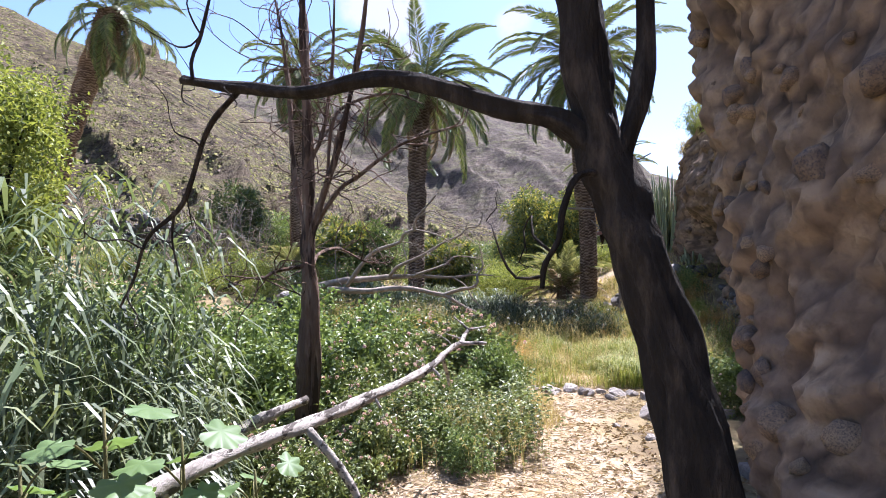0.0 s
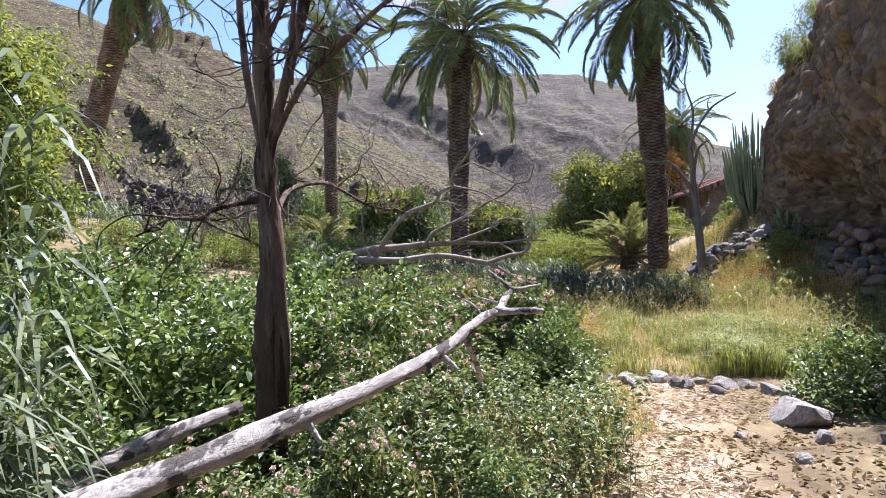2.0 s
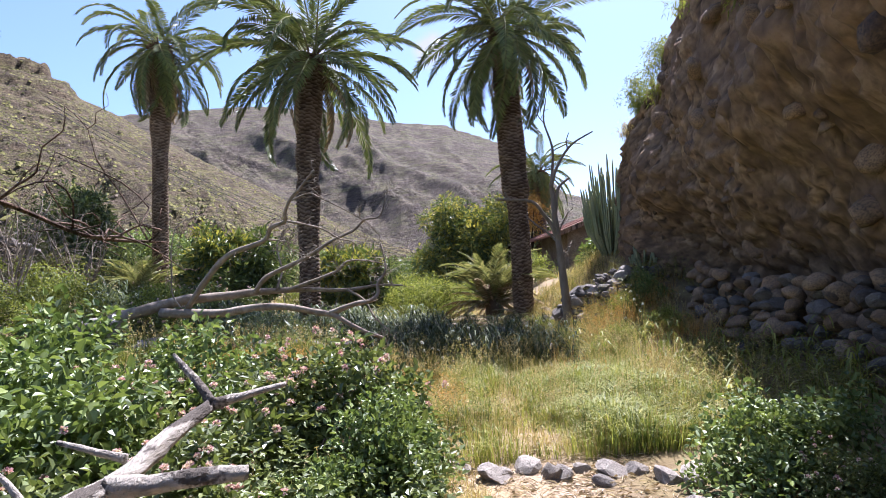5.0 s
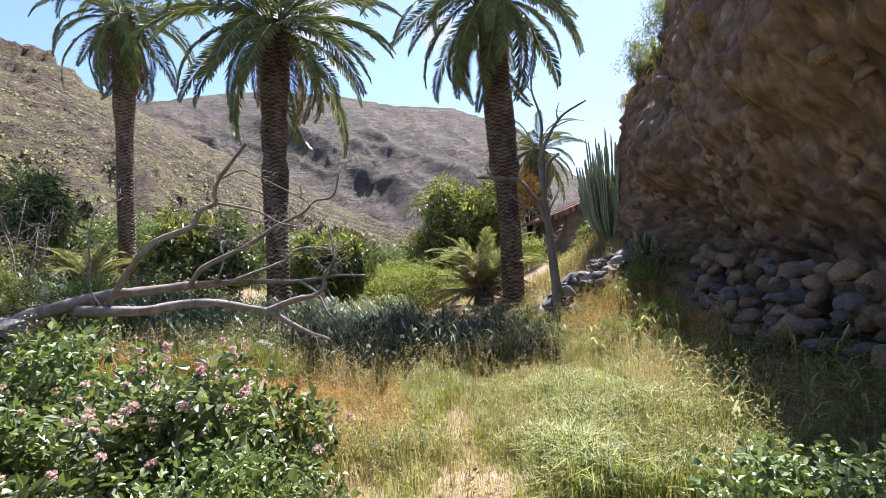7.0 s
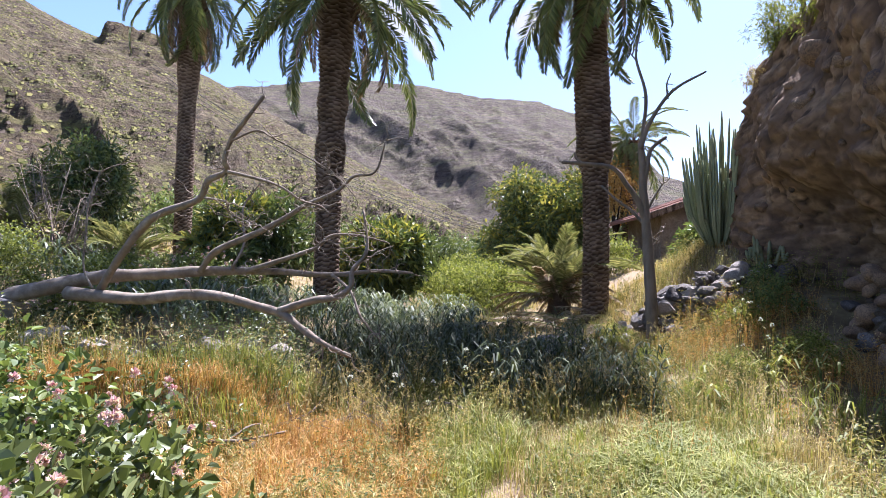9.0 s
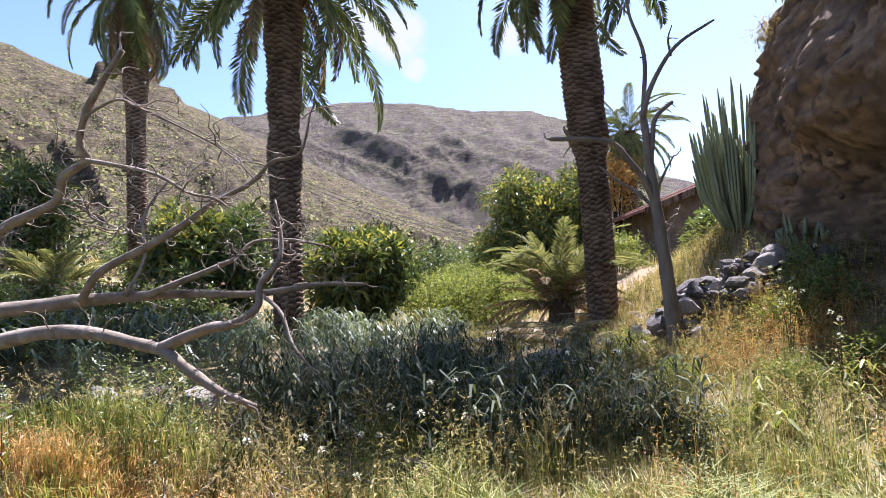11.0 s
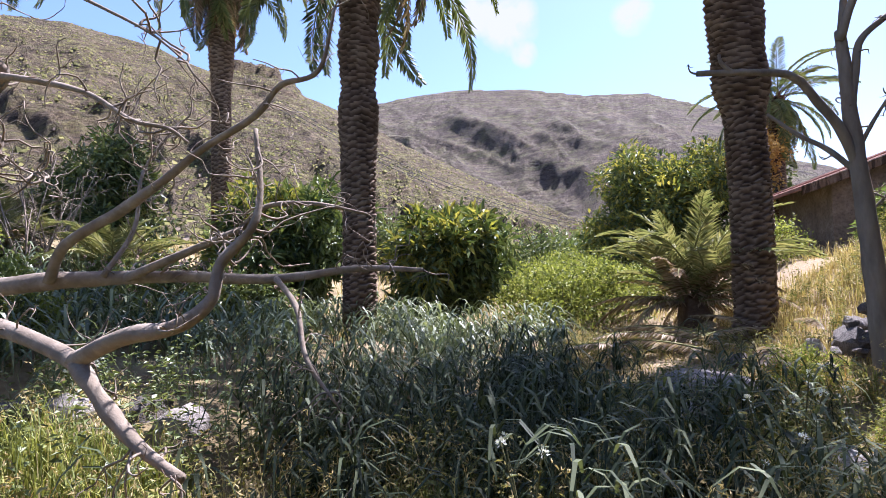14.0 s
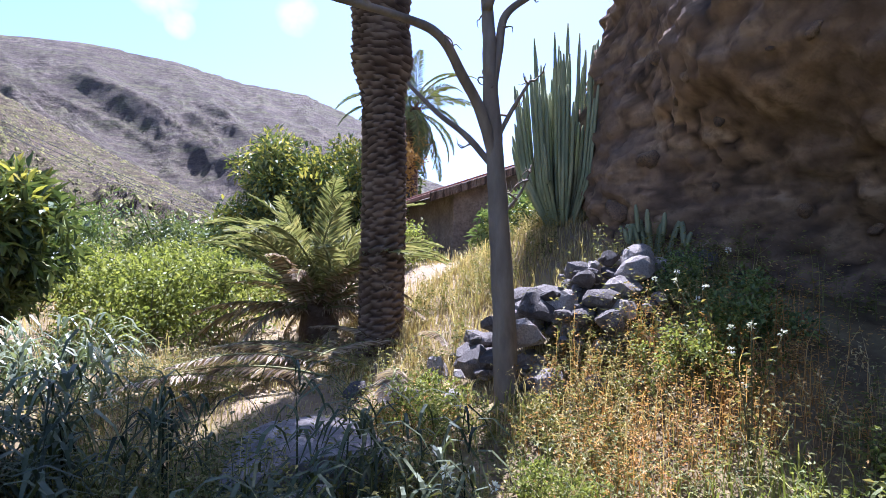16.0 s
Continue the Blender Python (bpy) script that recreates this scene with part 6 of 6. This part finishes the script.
def arching(p, height, leaf_len, width, per):
    """Tall grass: stalks with long arching leaves."""
    chunks = [blades(p, rand_dirs(len(p), 0.0) + 1e-3, height, 0.012, 0.12)]
    n = len(p)
    t = rng.uniform(0.15, 0.95, (n, per))
    q = (p[:, None] + np.stack([0 * t, 0 * t, t * height[:, None]], -1)).reshape(-1, 3)
    a = rng.uniform(0, 6.28, n * per)
    out = np.stack([np.cos(a), np.sin(a), 0 * a], 1)
    size = leaf_len * rng.uniform(0.55, 1.2, n * per)
    # five-step leaf: rises, arches over and hangs
    side = np.stack([-out[:, 1], out[:, 0], 0 * a], 1)
    s = np.array((0, 0.22, 0.48, 0.75, 1.0))
    rise, reach, w = np.array((0, 0.2, 0.3, 0.22, 0.0)), np.array((0, 0.16, 0.4, 0.66, 0.86)), np.array((0.5, 1.0, 0.9, 0.6, 0.05))
    droop = rng.uniform(0.6, 1.5, n * per)
    c = q[:, None] + out[:, None] * (reach * size[:, None])[..., None] + np.array((0, 0, 1.0)) * ((rise - 0.28 * droop[:, None] * s ** 2) * size[:, None])[..., None]
    wid = (w * width * rng.uniform(0.7, 1.3, (n * per, 1)))[..., None] * side[:, None] * 0.5
    v = np.stack([c - wid, c + wid], 2).reshape(-1, 3)
    b = np.arange(n * per)[:, None] * 10
    f = np.concatenate([np.concatenate([b + (2 * i, 2 * i + 1, 2 * i + 3), b + (2 * i, 2 * i + 3, 2 * i + 2)]) for i in range(4)])
    return chunks + [(v, f)]


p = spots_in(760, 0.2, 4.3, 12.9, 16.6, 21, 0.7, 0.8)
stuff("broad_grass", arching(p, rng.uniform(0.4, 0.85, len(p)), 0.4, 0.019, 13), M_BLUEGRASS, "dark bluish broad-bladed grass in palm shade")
p = spots_in(190, -4.2, -1.45, 2.6, 4.5, 22, 0, 0.9)
stuff("reeds", arching(p, rng.uniform(1.1, 2.5, len(p)), 0.5, 0.023, 22), M_REED, "tall pale green reeds with long arching leaves", "reeds")
p = spots_in(80, -1.9, -1.3, 3.0, 4.2, 23, 0, 0.9)
stuff("reeds", arching(p, rng.uniform(0.5, 1.2, len(p)), 0.42, 0.02, 16), M_REED, "tall pale green reeds with long arching leaves", "reeds")
p = spots_in(1300, -11, -1.2, 14.2, 20.5, 24, 0.4)
stuff("pale_grass", arching(p, rng.uniform(0.3, 0.7, len(p)), 0.5, 0.03, 7), M_REED, "pale silvery tall grass on the terrace")
p = spots_in(700, -1.2, 2.4, 15.5, 19.5, 25, 0.4)
stuff("pale_grass", arching(p, rng.uniform(0.35, 0.75, len(p)), 0.45, 0.026, 7), M_REED, "pale silvery tall grass under the palms")
p = spots_in(70, 4.4, 6.4, 8.5, 14.5, 26)
stuff("shade_grass", [grass(spots_in(2500, 4.3, 6.2, 8.0, 15, 27, 0.6), 0.2, 0.5, 0.008)] + arching(p, rng.uniform(0.3, 0.6, len(p)), 0.4, 0.02, 6), M_GRASS, "sparse grass in the cliff's shade")


# ---- single plants ----
def lobed_leaf():
    """A broad leaf with pointed lobes and a raised middle."""
    n, pts = 40, []
    for i in range(n):
        a = i / n * 2 * math.pi
        r = 0.5 * (0.72 + 0.28 * abs(math.cos(a * 3.5))) * (1 - 0.55 * max(0, math.cos(a - math.pi)) ** 6)
        pts.append((r * math.cos(a), r * math.sin(a), -0.12 * r + 0.03 * math.cos(a * 7)))
    v = np.array(pts + [(0, 0, 0.03)])
    f = np.array([(i, (i + 1) % n, n) for i in range(n)])
    return mesh_of("leaf", v, f, M_MALLOW)


M_MALLOW = leaf_mat("mallow_leaf", (0.1, 0.16, 0.06), (0.14, 0.21, 0.08), (0.18, 0.26, 0.1), 0.45, 0.5)
LOBED = lobed_leaf()
for x, y, top in ((-1.12, 2.45, 1.02), (-0.95, 2.7, 0.85), (-1.35, 2.35, 0.85), (-0.75, 3.0, 0.6)):
    z = gz(x, y)
    plant = thing("broad_leaved_plant", x, y, z, "tall plant with broad lobed bright green leaves", "plant", "lobed plants by the reeds")
    stalks = [([(0, 0, -0.05), (0.03, 0.02, (top - z) * 0.5), (0.0, 0.03, top - z)], 0.012, 0.006)]
    for i in range(9):
        a, h = i * 2.4, (top - z) * (0.45 + 0.06 * i)
        e = (0.16 * math.cos(a), 0.16 * math.sin(a), h + 0.08)
        stalks.append(([(0.01, 0.01, h - 0.05), (0.08 * math.cos(a), 0.08 * math.sin(a), h + 0.06), e], 0.005, 0.003))
        piece("leaf", LOBED, plant, Matrix.LocRotScale(e, Euler((rng.uniform(-0.5, 0.5), rng.uniform(0.1, 0.8), a)), [rng.uniform(0.15, 0.24)] * 3))
    piece("stem", limb_mesh("stem", stalks, M_STEM, 5, 0, 0, 3), plant)

# cables over the hillside
M_CABLE, _nt, _b = mat("black_cable", 0.6, 0.3)
_b.inputs["Base Color"].default_value = (0.03, 0.03, 0.03, 1)
for k in range(3):
    a, b = np.array((-60.0, 120.0, 42.0 - k * 0.9)), np.array((45.0, 150.0, 8.0 - k * 0.9))
    u = np.linspace(0, 1, 24)[:, None]
    line = a + (b - a) * u - np.array((0, 0, 9.0)) * (4 * u * (1 - u))
    v, quads, caps = tube(line, 0.05, 5)
    tagged(piece("power_line", mesh_of("power_line", v, np.vstack([quads[:, [0, 1, 2]], quads[:, [0, 2, 3]], caps]), M_CABLE)), "thin dark power line strung across the hillside", "cable", "power lines")

# fallen sticks under the dead crown
for x, y, turn, size in ((0.9, 12.6, 0.4, 1.0), (1.3, 12.4, 2.2, 0.8), (0.5, 12.2, 1.2, 0.9), (1.6, 12.9, 2.9, 0.7), (0.1, 11.7, 0.1, 0.8), (1.2, 13.1, 0.9, 0.9), (2.1, 13.0, 2.5, 0.6)):
    z = gz(x, y)
    r = np.random.default_rng(int(x * 100 + y * 10))
    ob = thing("dead_stick", x, y, z, "crooked dead branch lying in the grass", "branch", "sticks under the fallen tree", turn)
    main = [([(-0.6 * size, 0, 0.06), (-0.2 * size, 0.05, 0.12), (0.2 * size, -0.04, 0.16), (0.6 * size, 0.06, 0.2)], 0.02, 0.008), ([(0, 0, 0.13), (0.2 * size, 0.2 * size, 0.22), (0.35 * size, 0.35 * size, 0.2)], 0.012, 0.005)]
    for stick in main:
        piece("branch", limb_mesh("branch", [stick], M_DEAD, 6, 0.15, 0, 4), ob)
    piece("twig_tangle", limb_mesh("twig_tangle", twig_limbs(main, 8, 0.4, 0.005), M_DEAD, 4, 0, 0, 3), ob)["kind"] = "stuff"

M_WHITE = leaf_mat("white_petals", (0.6, 0.6, 0.55), (0.7, 0.7, 0.66), (0.8, 0.8, 0.76), 0.3, 0.7)
for x, y in ((1.55, 12.1), (1.95, 12.6), (2.2, 13.2), (3.8, 14.6), (3.4, 14.0), (5.9, 15.0), (6.3, 15.6), (6.6, 16.2), (5.7, 13.9)):
    z = gz(x, y)
    r = np.random.default_rng(int(x * 1000 + y * 77))
    ob = thing("white_flowered_weed", x, y, z, "thin weed with small white flower tufts", "weed", "white-flowered weeds")
    tips, stalks = [], []
    for i in range(4):
        e = np.array((r.normal() * 0.16, r.normal() * 0.16, r.uniform(0.45, 0.85)))
        stalks.append(([(0, 0, -0.03), tuple(e * (0.4, 0.4, 0.6)), tuple(e)], 0.006, 0.003))
        tips.append(e)
    for stalk in stalks:
        piece("stem", limb_mesh("stem", [stalk], M_STEM, 4, 0, 0, 3), ob)
    for e in tips:
        d = unit(r.normal(size=(14, 3)) + np.array((0, 0, 0.6)))
        v, f = leaves(e + d * 0.01, d, rand_dirs(14), 0.02, 0.014)
        piece("flower_tuft", mesh_of("flower_tuft", v, f, M_WHITE, False), ob)
    q = np.concatenate([np.linspace(0.2, 0.9, 8)[:, None] * e for e in tips])
    v, f = leaves(q, rand_dirs(len(q), 0.5), np.array((0, 0, 1.0)) + 0 * q, 0.06, 0.025)
    piece("foliage", mesh_of("foliage", v, f, M_WEED, False), ob)
